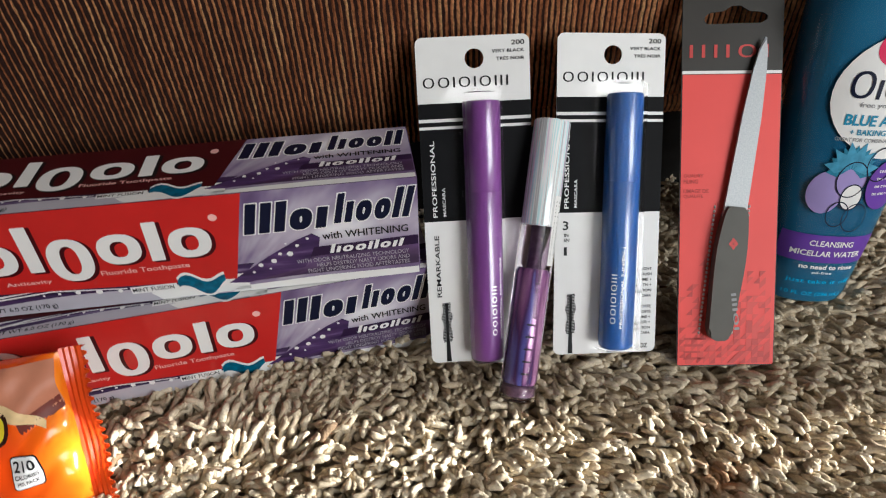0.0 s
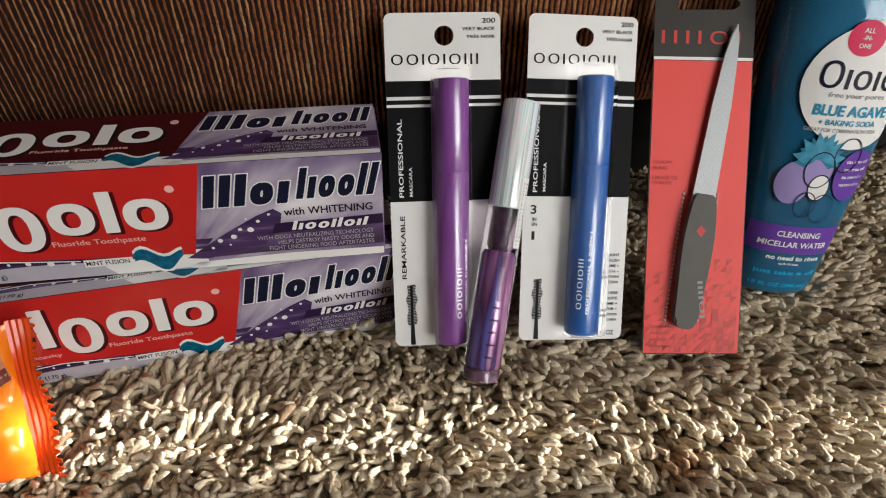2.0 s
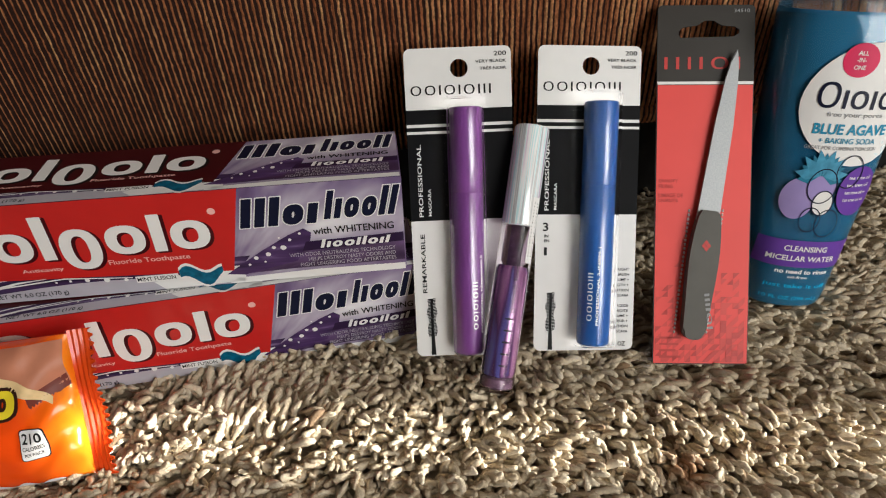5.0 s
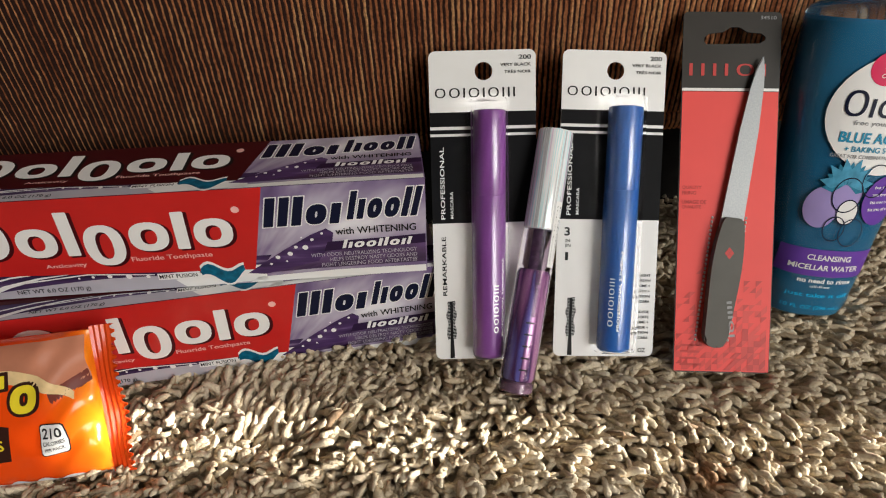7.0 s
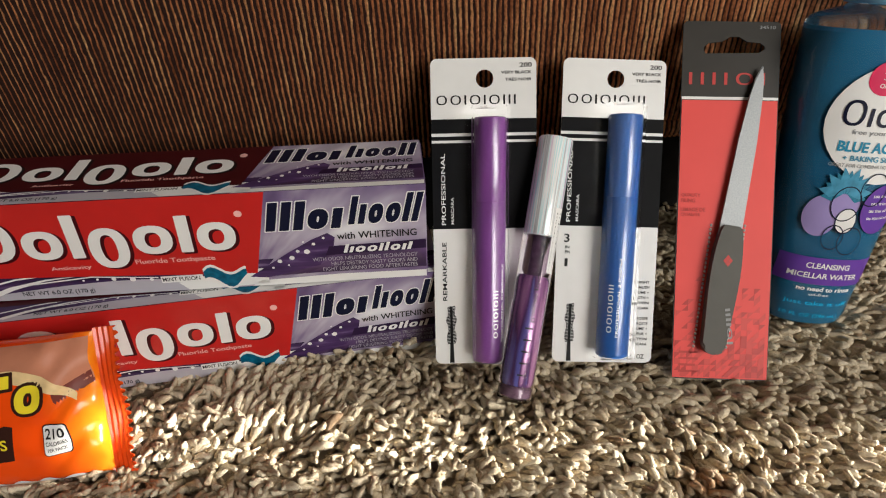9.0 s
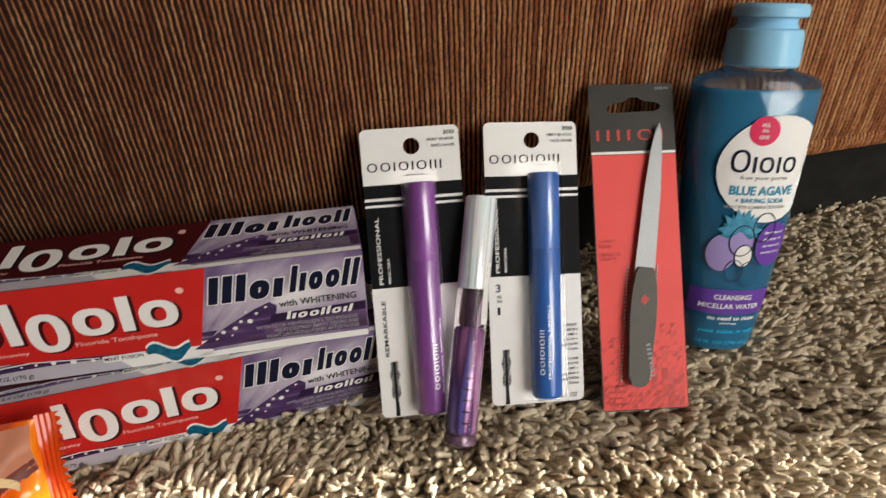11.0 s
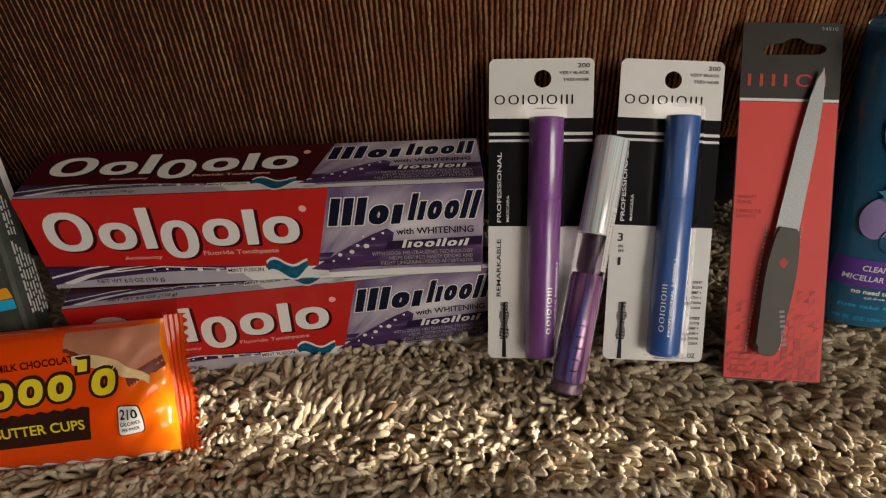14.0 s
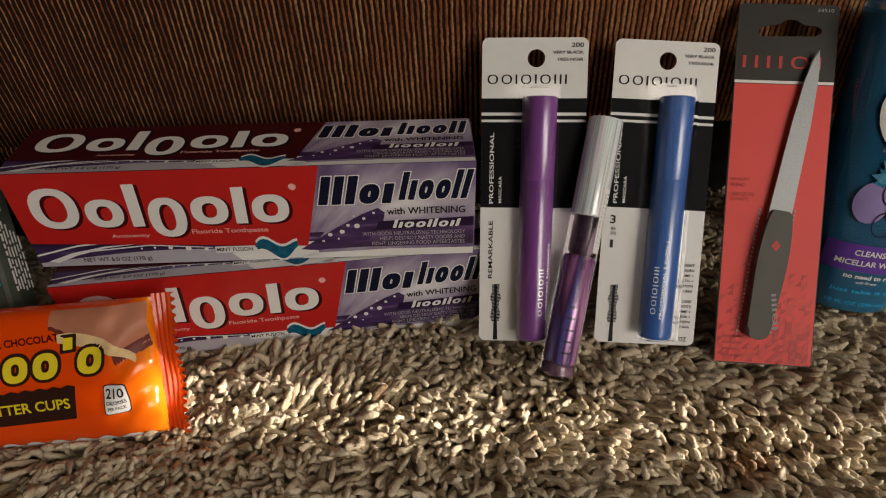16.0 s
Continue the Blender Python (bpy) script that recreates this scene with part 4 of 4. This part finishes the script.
# ---- cleanser bottle ----
def cleanser_bottle():
    m = axis_at((0.1926, -0.0004, 0.0), (0.2105, 0.0415, 0.1674), (-0.22, -1, 0)) @ Matrix.Diagonal((0.87, 0.95, 1.048, 1))
    b = thing("cleanser_bottle", m, "blue micellar water bottle with a sky blue cap beside the sofa", "bottle")
    halves = [(0.000, 0.0195, 0.0150), (0.0015, 0.0225, 0.0172), (0.006, 0.0242, 0.0188), (0.030, 0.0275, 0.0195), (0.060, 0.0312, 0.0198), (0.090, 0.0335, 0.0200), (0.112, 0.0348, 0.0200), (0.124, 0.0356, 0.0200), (0.1335, 0.0360, 0.0198), (0.1365, 0.0356, 0.0195),
              (0.1388, 0.0338, 0.0190), (0.1403, 0.0300, 0.0182), (0.1416, 0.0248, 0.0172), (0.1428, 0.0195, 0.0160), (0.1440, 0.0168, 0.0152), (0.146, 0.0155, 0.0150)]

    def skin(rows, off, n=48):
        bm = bmesh.new()
        rings = []
        for z, w, d in rows:
            ring = []
            for k in range(n):
                a = 2 * math.pi * k / n
                ca, sa = math.cos(a), math.sin(a)
                ring.append(bm.verts.new(((w - off) * math.copysign(abs(ca) ** 0.85, ca), (d - off) * math.copysign(abs(sa) ** 0.9, sa), z)))
            rings.append(ring)
        for p, q in zip(rings, rings[1:]):
            for k in range(n):
                bm.faces.new((p[k], p[(k + 1) % n], q[(k + 1) % n], q[k]))
        bm.faces.new(rings[0][::-1])
        bm.faces.new(rings[-1])
        return bm
    liq, nt, bs = nodes_of("blue_cleanser", 0.12)
    nt.links.new(ramp(nt, noise_of(nt, 18.0, 2.0), [(0.3, (0.014, 0.085, 0.165)), (0.7, (0.030, 0.130, 0.225))]), bs.inputs["Base Color"])
    bs.inputs["Coat Weight"].default_value = 0.5
    bs.inputs["Transmission Weight"].default_value = 0.10
    bs.inputs["IOR"].default_value = 1.33
    fill = [r for r in halves if r[0] <= 0.125] + [(0.1335, 0.0357, 0.0197), (0.1350, 0.0340, 0.0190)]
    fill[0] = (0.001, *fill[0][1:])
    part("cleanser", skin(fill, 0.0009), liq, b, "translucent blue liquid", smooth=True)
    sh = part("body", skin(halves, 0.0), clear("clear_bottle_plastic", (0.72, 0.88, 0.97), 0.06, 1.38), b, "clear plastic", smooth=True)
    sh.visible_shadow = False
    # cap: collar, groove and round lid with a thumb lip
    cap = part("cap", lathe([(0.0190, 0.1445), (0.0198, 0.1455), (0.0193, 0.1585), (0.0186, 0.1605), (0.0165, 0.1612)], 48), SKY_CAP, b, "sky blue plastic", smooth=True)
    part("lid_neck", lathe([(0.0164, 0.1608), (0.0150, 0.1636), (0.0154, 0.1660)], 40), SKY_CAP, cap, smooth=True)
    lid = lathe([(0.0164, 0.1656), (0.0184, 0.1662), (0.0186, 0.1698), (0.0175, 0.1715), (0.0132, 0.1719)], 48)
    for v in lid.verts:
        if v.co.x > 0.006:
            v.co.x *= 1.10
    part("lid", lid, SKY_CAP, cap, smooth=True)

    zs, ws, ds = [h[0] for h in halves], [h[1] for h in halves], [h[2] for h in halves]

    def on_body(x, y, z):
        x, y = 1.20 * x - 0.0022, y + 0.0095 * min(1.0, max(0.0, (y - 0.038) / 0.03))
        w, d = float(np.interp(y, zs, ws)), float(np.interp(y, zs, ds))
        c = min(0.985, abs(x) / w) ** (1 / 0.85)
        return Vector((math.copysign(min(abs(x), 0.985 * w), x), -(d * math.sqrt(max(0.0, 1 - c * c)) ** 0.9) - 0.6 * z, y))

    def oval(cx, cy, rx, ry, z, material, name, label="", rings=7, n=36):
        bm = bmesh.new()
        mid = bm.verts.new(on_body(cx, cy, z))
        prev = None
        for i in range(1, rings + 1):
            ring = [bm.verts.new(on_body(cx + rx * i / rings * math.cos(2 * math.pi * k / n), cy + ry * i / rings * math.sin(2 * math.pi * k / n), z)) for k in range(n)]
            for k in range(n):
                if prev:
                    bm.faces.new((prev[k], ring[k], ring[(k + 1) % n], prev[(k + 1) % n]))
                else:
                    bm.faces.new((mid, ring[k], ring[(k + 1) % n]))
            prev = ring
        return part(name, bm, material, b, label, smooth=True)

    def band(x0, x1, y0, y1, z, material, name, slope=0.0, n=20):
        bm = bmesh.new()
        cols = [[bm.verts.new(on_body(x0 + (x1 - x0) * k / n, y + slope * (k / n), z)) for y in np.linspace(y0, y1, 5)] for k in range(n + 1)]
        for p, q in zip(cols, cols[1:]):
            for i in range(4):
                bm.faces.new((p[i], q[i], q[i + 1], p[i + 1]))
        return part(name, bm, material, b, smooth=True)

    def say(t, x, y, w, h, material, z=0.0008, bold=0.012):
        words(t, x, y, w, h, material, b, z, bold=bold, bend=on_body)
    oval(0.0100, 0.0895, 0.0267, 0.0252, 0.0004, WHITE, "white_label", "white oval label")
    oval(0.0014, 0.1074, 0.0070, 0.0068, 0.0006, MAGENTA, "badge", "raspberry round badge")
    for t, y, w in (("ALL", 0.1105, 0.0040), ("-IN-", 0.1078, 0.0036), ("ONE", 0.1048, 0.0046)):
        say(t, 0.0014 - w / 2, y - 0.0011, w, 0.0018, WHITE, 0.0009)
    mark("Oioio", -0.0112, 0.0878, 0.0314, 0.0076, NAVY, b, 0.0008, gap=0.24, bend=on_body, weight=0.20)
    say("free your pores", -0.0060, 0.0838, 0.0230, 0.0026, GREY)
    say("BLUE AGAVE", -0.0097, 0.0768, 0.0310, 0.0046, TEAL_INK, bold=0.03)
    say("+ BAKING SODA", -0.0065, 0.0730, 0.0240, 0.0024, TEAL_INK)
    say("GREAT FOR COMBINATION SKIN", -0.0112, 0.0702, 0.0300, 0.0016, GREY)
    # agave rosette
    petals = []
    rng = random.Random(2)
    for k in range(13):
        a = radians(-10 + 200 * k / 12)
        ln, wd = 0.0085 + 0.0015 * (k % 2), 0.0020
        ox, oy = -0.0012 + 0.001 * math.cos(a), 0.0605
        tx, ty = math.cos(a), math.sin(a)
        petals.append([(ox, oy), (ox + tx * ln * 0.5 + ty * wd, oy + ty * ln * 0.5 - tx * wd), (ox + tx * ln, oy + ty * ln), (ox + tx * ln * 0.5 - ty * wd, oy + ty * ln * 0.5 + tx * wd)])
    inks = (mat("agave_ink", (0.035, 0.20, 0.32), 0.35, vary=0.3, scale=300), mat("agave_ink_light", (0.075, 0.29, 0.45), 0.35, vary=0.2, scale=300))
    for i in range(2):
        bm = flats(petals[i::2], 0.0008 + 0.0002 * i)
        bmesh.ops.triangulate(bm, faces=bm.faces[:])
        bmesh.ops.subdivide_edges(bm, edges=bm.edges[:], cuts=1)
        for v in bm.verts:
            v.co = on_body(v.co.x, v.co.y, v.co.z)
        part("agave_print", bm, inks[i], b)
    oval(-0.0080, 0.0522, 0.0070, 0.0074, 0.0005, LABEL_LILAC, "lilac_bubble")
    oval(0.0005, 0.0572, 0.0062, 0.0062, 0.0007, LABEL_LILAC, "lilac_bubble")
    oval(0.0025, 0.0512, 0.0040, 0.0045, 0.0009, WHITE, "white_bubble")
    oval(0.0165, 0.0555, 0.0088, 0.0088, 0.0006, LABEL_PURPLE, "violet_bubble")
    for k in range(4):
        say("tea tree oil wash"[: 12 + k], 0.0110, 0.0598 - 0.0026 * k, 0.0105, 0.0012, WHITE)
    for cx, cy, rr in ((0.0005, 0.0572, 0.0062), (0.0025, 0.0512, 0.0046), (-0.0010, 0.0450, 0.0046), (0.0065, 0.0440, 0.0052), (0.0105, 0.0625, 0.0058)):
        bm = bmesh.new()
        loops = [[bm.verts.new(on_body(cx + q * math.cos(2 * math.pi * k / 32), cy + q * math.sin(2 * math.pi * k / 32), 0.0011)) for k in range(32)] for q in (rr, rr - 0.0004)]
        for k in range(32):
            bm.faces.new((loops[0][k], loops[0][(k + 1) % 32], loops[1][(k + 1) % 32], loops[1][k]))
        part("bubble_outline", bm, NAVY, b)
    band(-0.0182, 0.0260, 0.0230, 0.0366, 0.0004, LABEL_PURPLE, "purple_band", slope=0.0)
    say("CLEANSING", -0.0077, 0.0312, 0.0190, 0.0028, WHITE, bold=0.02)
    say("MICELLAR WATER", -0.0140, 0.0262, 0.0305, 0.0028, WHITE, bold=0.02)
    say("no need to rinse", -0.0089, 0.0196, 0.0240, 0.0024, WHITE, bold=0.03)
    say("oil-free", -0.0030, 0.0172, 0.0090, 0.0014, WHITE)
    say("just take it off", -0.0122, 0.0115, 0.0285, 0.0028, CYAN)
    say("10 FL OZ (296 mL)", -0.0123, 0.0050, 0.0260, 0.0026, CYAN)
    return b


cleanser_bottle()


# ---- candy pack ----
def candy_pack():
    L, H, T = 0.1278, 0.0620, 0.0105
    BODY = 0.1188
    m = plane_at((-0.2610, -0.0600, 0.0010), (0.1300, 0.0040, 0.0), (-0.001, 0.0330, 0.0540))
    c = thing("candy_pack", m, "orange peanut butter cup wrapper leaning on toothpaste boxes", "candy")

    def h(x, y):
        s, t = abs(2 * y / H - 1), x / BODY
        side = math.sqrt(max(0.0, 1 - min(1.0, s) ** 5))
        end = max(0.0, min(1.0, (BODY - x) / 0.016)) ** 0.55 * max(0.0, min(1.0, (x - 0.012) / 0.016)) ** 0.55
        near = max(0.0, 1 - (BODY - x) / 0.035)
        wrinkle = 0.0017 * near * math.sin(y * 330 + 3.0 * math.sin(x * 150)) + 0.0006 * math.sin(x * 210 + y * 120) * max(0.0, near + 0.15)
        return T * side * end + wrinkle * side + 0.0012

    film, nt, bs = nodes_of("orange_wrapper_film", 0.20)
    co, sep, sm = nt.nodes.new("ShaderNodeTexCoord"), nt.nodes.new("ShaderNodeSeparateXYZ"), nt.nodes.new("ShaderNodeMath")
    nt.links.new(co.outputs["Object"], sep.inputs["Vector"])
    sm.operation, sm.inputs[1].default_value = "MULTIPLY_ADD", 0.030
    nt.links.new(noise_of(nt, 25.0, 2.0), sm.inputs[0])
    nt.links.new(sep.outputs["X"], sm.inputs[2])
    sc = nt.nodes.new("ShaderNodeMath")
    sc.operation, sc.inputs[1].default_value = "MULTIPLY", 6.0
    nt.links.new(sm.outputs["Value"], sc.inputs[0])
    # the yellow band near the right end paints a sunlit highlight into the film
    nt.links.new(ramp(nt, sc.outputs["Value"], [(0.0, (0.88, 0.070, 0.002)), (0.66, (0.90, 0.078, 0.002)), (0.76, (0.93, 0.16, 0.004)), (0.79, (0.94, 0.26, 0.007)), (0.83, (0.86, 0.065, 0.002))]), bs.inputs["Base Color"])
    bs.inputs["Coat Weight"].default_value = 0.15
    bm = bmesh.new()
    nx, ny = 96, 40
    xs, ys = [0.012 + (BODY - 0.012) * i / nx for i in range(nx + 1)], [H * j / ny for j in range(ny + 1)]
    top = [[bm.verts.new((x, y, h(x, y))) for y in ys] for x in xs]
    low = [[bm.verts.new((x, y, -0.35 * h(x, y))) for y in ys] for x in xs]
    for i in range(nx):
        for j in range(ny):
            bm.faces.new((top[i][j], top[i + 1][j], top[i + 1][j + 1], top[i][j + 1]))
            bm.faces.new((low[i][j], low[i][j + 1], low[i + 1][j + 1], low[i + 1][j]))
        for j in (0, ny):
            bm.faces.new((top[i][j], top[i + 1][j], low[i + 1][j], low[i][j]))
    for i in (0, nx):
        for j in range(ny):
            bm.faces.new((top[i][j], top[i][j + 1], low[i][j + 1], low[i][j]))
    bmesh.ops.recalc_face_normals(bm, faces=bm.faces[:])
    wrap = part("wrapper", bm, film, c, "glossy orange film", smooth=True)
    # crimped ends with a pinked edge
    for x0, x1 in ((BODY, L), (0.012, 0.0)):
        bm = bmesh.new()
        cols = []
        for i in range(9):
            col = []
            for j in range(73):
                y, t = H * (-0.02 + 1.04 * j / 72), i / 8
                saw = 0.0009 * (1 if j % 4 < 2 else -1) * (1 if i == 8 else 0)
                z = 0.0006 + 0.0003 * math.cos(t * 26) + 0.0016 * t * math.sin(y * 170 + 0.6) + 0.0014 * t * t
                col.append(bm.verts.new((x0 + (x1 - x0) * t + (saw if x1 > x0 else -saw), y, z)))
            cols.append(col)
        for a, b in zip(cols, cols[1:]):
            for j in range(72):
                bm.faces.new((a[j], b[j], b[j + 1], a[j + 1]))
        ext = bmesh.ops.extrude_face_region(bm, geom=bm.faces[:])
        bmesh.ops.translate(bm, verts=[g for g in ext["geom"] if isinstance(g, bmesh.types.BMVert)], vec=(0, 0, -0.0005))
        bmesh.ops.recalc_face_normals(bm, faces=bm.faces[:])
        part("crimped_end", bm, ORANGE_DARK, c, "pinked crimped seal", smooth=True)

    def lie(x, y, z):
        return Vector((x, y, h(x, y) + z))

    def printed(name, polys, material, z, cuts=3):
        bm = flats(polys, 0.0)
        bmesh.ops.triangulate(bm, faces=bm.faces[:])
        bmesh.ops.subdivide_edges(bm, edges=bm.edges[:], cuts=cuts, use_grid_fill=True)
        for v in bm.verts:
            v.co = lie(v.co.x, v.co.y, z)
        return part(name, bm, material, wrap, smooth=True)

    def strip(name, pts_lo, pts_hi, material, z, n=4):
        bm = bmesh.new()
        cols = []
        for (x0, y0), (x1, y1) in zip(pts_lo, pts_hi):
            cols.append([bm.verts.new(lie(x0 + (x1 - x0) * k / n, y0 + (y1 - y0) * k / n, z)) for k in range(n + 1)])
        for a, b in zip(cols, cols[1:]):
            for k in range(n):
                bm.faces.new((a[k], b[k], b[k + 1], a[k + 1]))
        return part(name, bm, material, wrap, smooth=True)
    N = 24
    t = [k / N for k in range(N + 1)]
    # the bitten cup: an arc below, the pack's edge above
    lo = [(0.0785 + 0.0388 * s, 0.0545 - 0.012 * s - 0.0085 * math.sin(math.pi * s) ** 0.8 * s + 0.0005 * (k % 2)) for k, s in enumerate(t)]
    strip("chocolate_cup_print", lo, [(x, 0.0605) for x, _ in lo], CHOC, 0.0003, 8)
    strip("cup_edge_print", [(x, y - 0.0016) for x, y in lo], lo, CHOC_DARK, 0.0003, 2)
    a0 = [(0.0820 + 0.0300 * s, 0.0510 + 0.0015 * math.sin(2.6 * s) - 0.0135 * s ** 2.2) for s in t]
    strip("peanut_filling_print", [(x, y - 0.0014 - 0.0050 * math.sin(math.pi * (0.15 + 0.75 * s))) for (x, y), s in zip(a0, t)], a0, CREAM, 0.0005, 3)
    ru = [(0.1040 + 0.0130 * s, 0.0385 + 0.0060 * s) for s in t]
    strip("cup_pleats_print", [(x, y - 0.0025 - 0.0012 * (k % 2)) for k, (x, y) in enumerate(ru)], [(x, y + 0.002) for x, y in ru], CHOC_DARK, 0.0004, 2)
    # lettering
    mark("Ooooo'o", 0.0160, 0.0292, 0.0830, 0.0116, BROWN, wrap, 0.0005, grow=0.0014, gap=0.20, slope=0.05, shear=0.15, name="mark_outline", bend=lie, weight=0.34)
    mark("Ooooo'o", 0.0160, 0.0292, 0.0830, 0.0116, YELLOW, wrap, 0.0008, gap=0.20, slope=0.05, shear=0.15, bend=lie, weight=0.34)
    words("MILK CHOCOLATE", 0.0500, 0.0466, 0.0350, 0.0032, DEEP_AND_SHADED_RED, wrap, 0.0004, turn=3, bold=0.02, bend=lie)
    bx = [0.0140 + 0.0725 * s for s in t]
    strip("brown_banner", [(x - 0.0015, 0.0125 + 0.03 * (x - 0.05)) for x in bx], [(x, 0.0265 + 0.04 * (x - 0.05) + (0.0010 if k % 2 else 0)) for k, x in enumerate(bx)], BROWN, 0.0004)
    words("PEANUT BUTTER CUPS", 0.0185, 0.0163, 0.0650, 0.0046, YELLOW, wrap, 0.0007, turn=2.0, bold=0.02, bend=lie)
    printed("calorie_panel_rim", [rounded(0.0975, 0.0137, 0.1074, 0.0272, 0.0015)], BLACK, 0.0004, 2)
    printed("calorie_panel", [rounded(0.0979, 0.0141, 0.1070, 0.0268, 0.0014)], WHITE, 0.0006, 2)
    words("210", 0.0987, 0.0212, 0.0075, 0.0044, BLACK, wrap, 0.0009, bold=0.02, bend=lie)
    words("CALORIES", 0.0987, 0.0183, 0.0075, 0.0018, BLACK, wrap, 0.0009, bend=lie)
    words("PER PACK", 0.0992, 0.0157, 0.0065, 0.0015, BLACK, wrap, 0.0009, bend=lie)
    # scalloped white hem
    hem = []
    for k in range(9):
        x = 0.016 + 0.0105 * k
        hem.append([(x, 0.0012)] + [(x + 0.0095 * i / 8, 0.0012 + 0.0022 * math.sin(math.pi * i / 8)) for i in range(1, 8)] + [(x + 0.0095, 0.0012)])
    printed("white_scallops", hem, WHITE, 0.0004, 1)
    return c


candy_pack()


# ---- black carton ----
def black_carton():
    up = Vector((-0.0143, 0.0410, 0.0690)).normalized()
    foot = Vector((-0.2102, 0.0, 0.0424)) - up * 0.0505
    u = Vector((1.0, 0.10, 0.10))
    m = plane_at(foot, u, up)
    W, H, D = 0.062, 0.1500, 0.0210
    b = thing("black_carton", m, "black carton with lime, amber and cyan bands leaning on the sofa", "carton")
    part("carton_body", block(-W, 0, 0.0, 0, H, D, 0.0055, 5), CARTON, b, "glossy black card")
    z = D + 0.0003
    part("lime_panel", flat([(-W + 0.002, 0.074), (-0.0050, 0.074), (-0.0070, 0.088), (-W + 0.002, 0.092)], z), LIME, b)
    part("amber_band", flat([(-W + 0.002, 0.0610), (-0.0034, 0.0610), (-0.0048, 0.0660), (-W + 0.002, 0.0660)], z), AMBER, b)
    part("cyan_band", flat([(-W + 0.002, 0.0560), (-0.0032, 0.0560), (-0.0034, 0.0606), (-W + 0.002, 0.0606)], z), CYAN, b)
    part("white_disc", flat(ellipse(-0.020, 0.034, 0.012, 0.010), z), WHITE, b)
    # the narrow side: white warning print and a white stripe
    side = Matrix.Translation((0.0003, 0, D)) @ pose(0, 0, 0, 0, 90, 0)
    part("white_stripe", flat([(0.0125, 0.103), (0.0175, 0.101), (0.0140, 0.132), (0.0080, 0.132)], 0), WHITE, b, m=side)
    lines = []
    rng = random.Random(6)
    for y0, y1, rows in ((0.050, 0.084, 6), (0.088, 0.108, 3)):
        for k in range(rows):
            y = y0 + 0.0025 * rng.random()
            while y < y1 - 0.002 * k:
                n = rng.choice((0.0022, 0.0036, 0.0048, 0.0062))
                lines.append((0.0040 + 0.0022 * k, y, 0.0014 if k == 0 else 0.0011, n))
                y += n + 0.0011
    bars(lines, WHITE, b, 0.0, side)
    return b


black_carton()
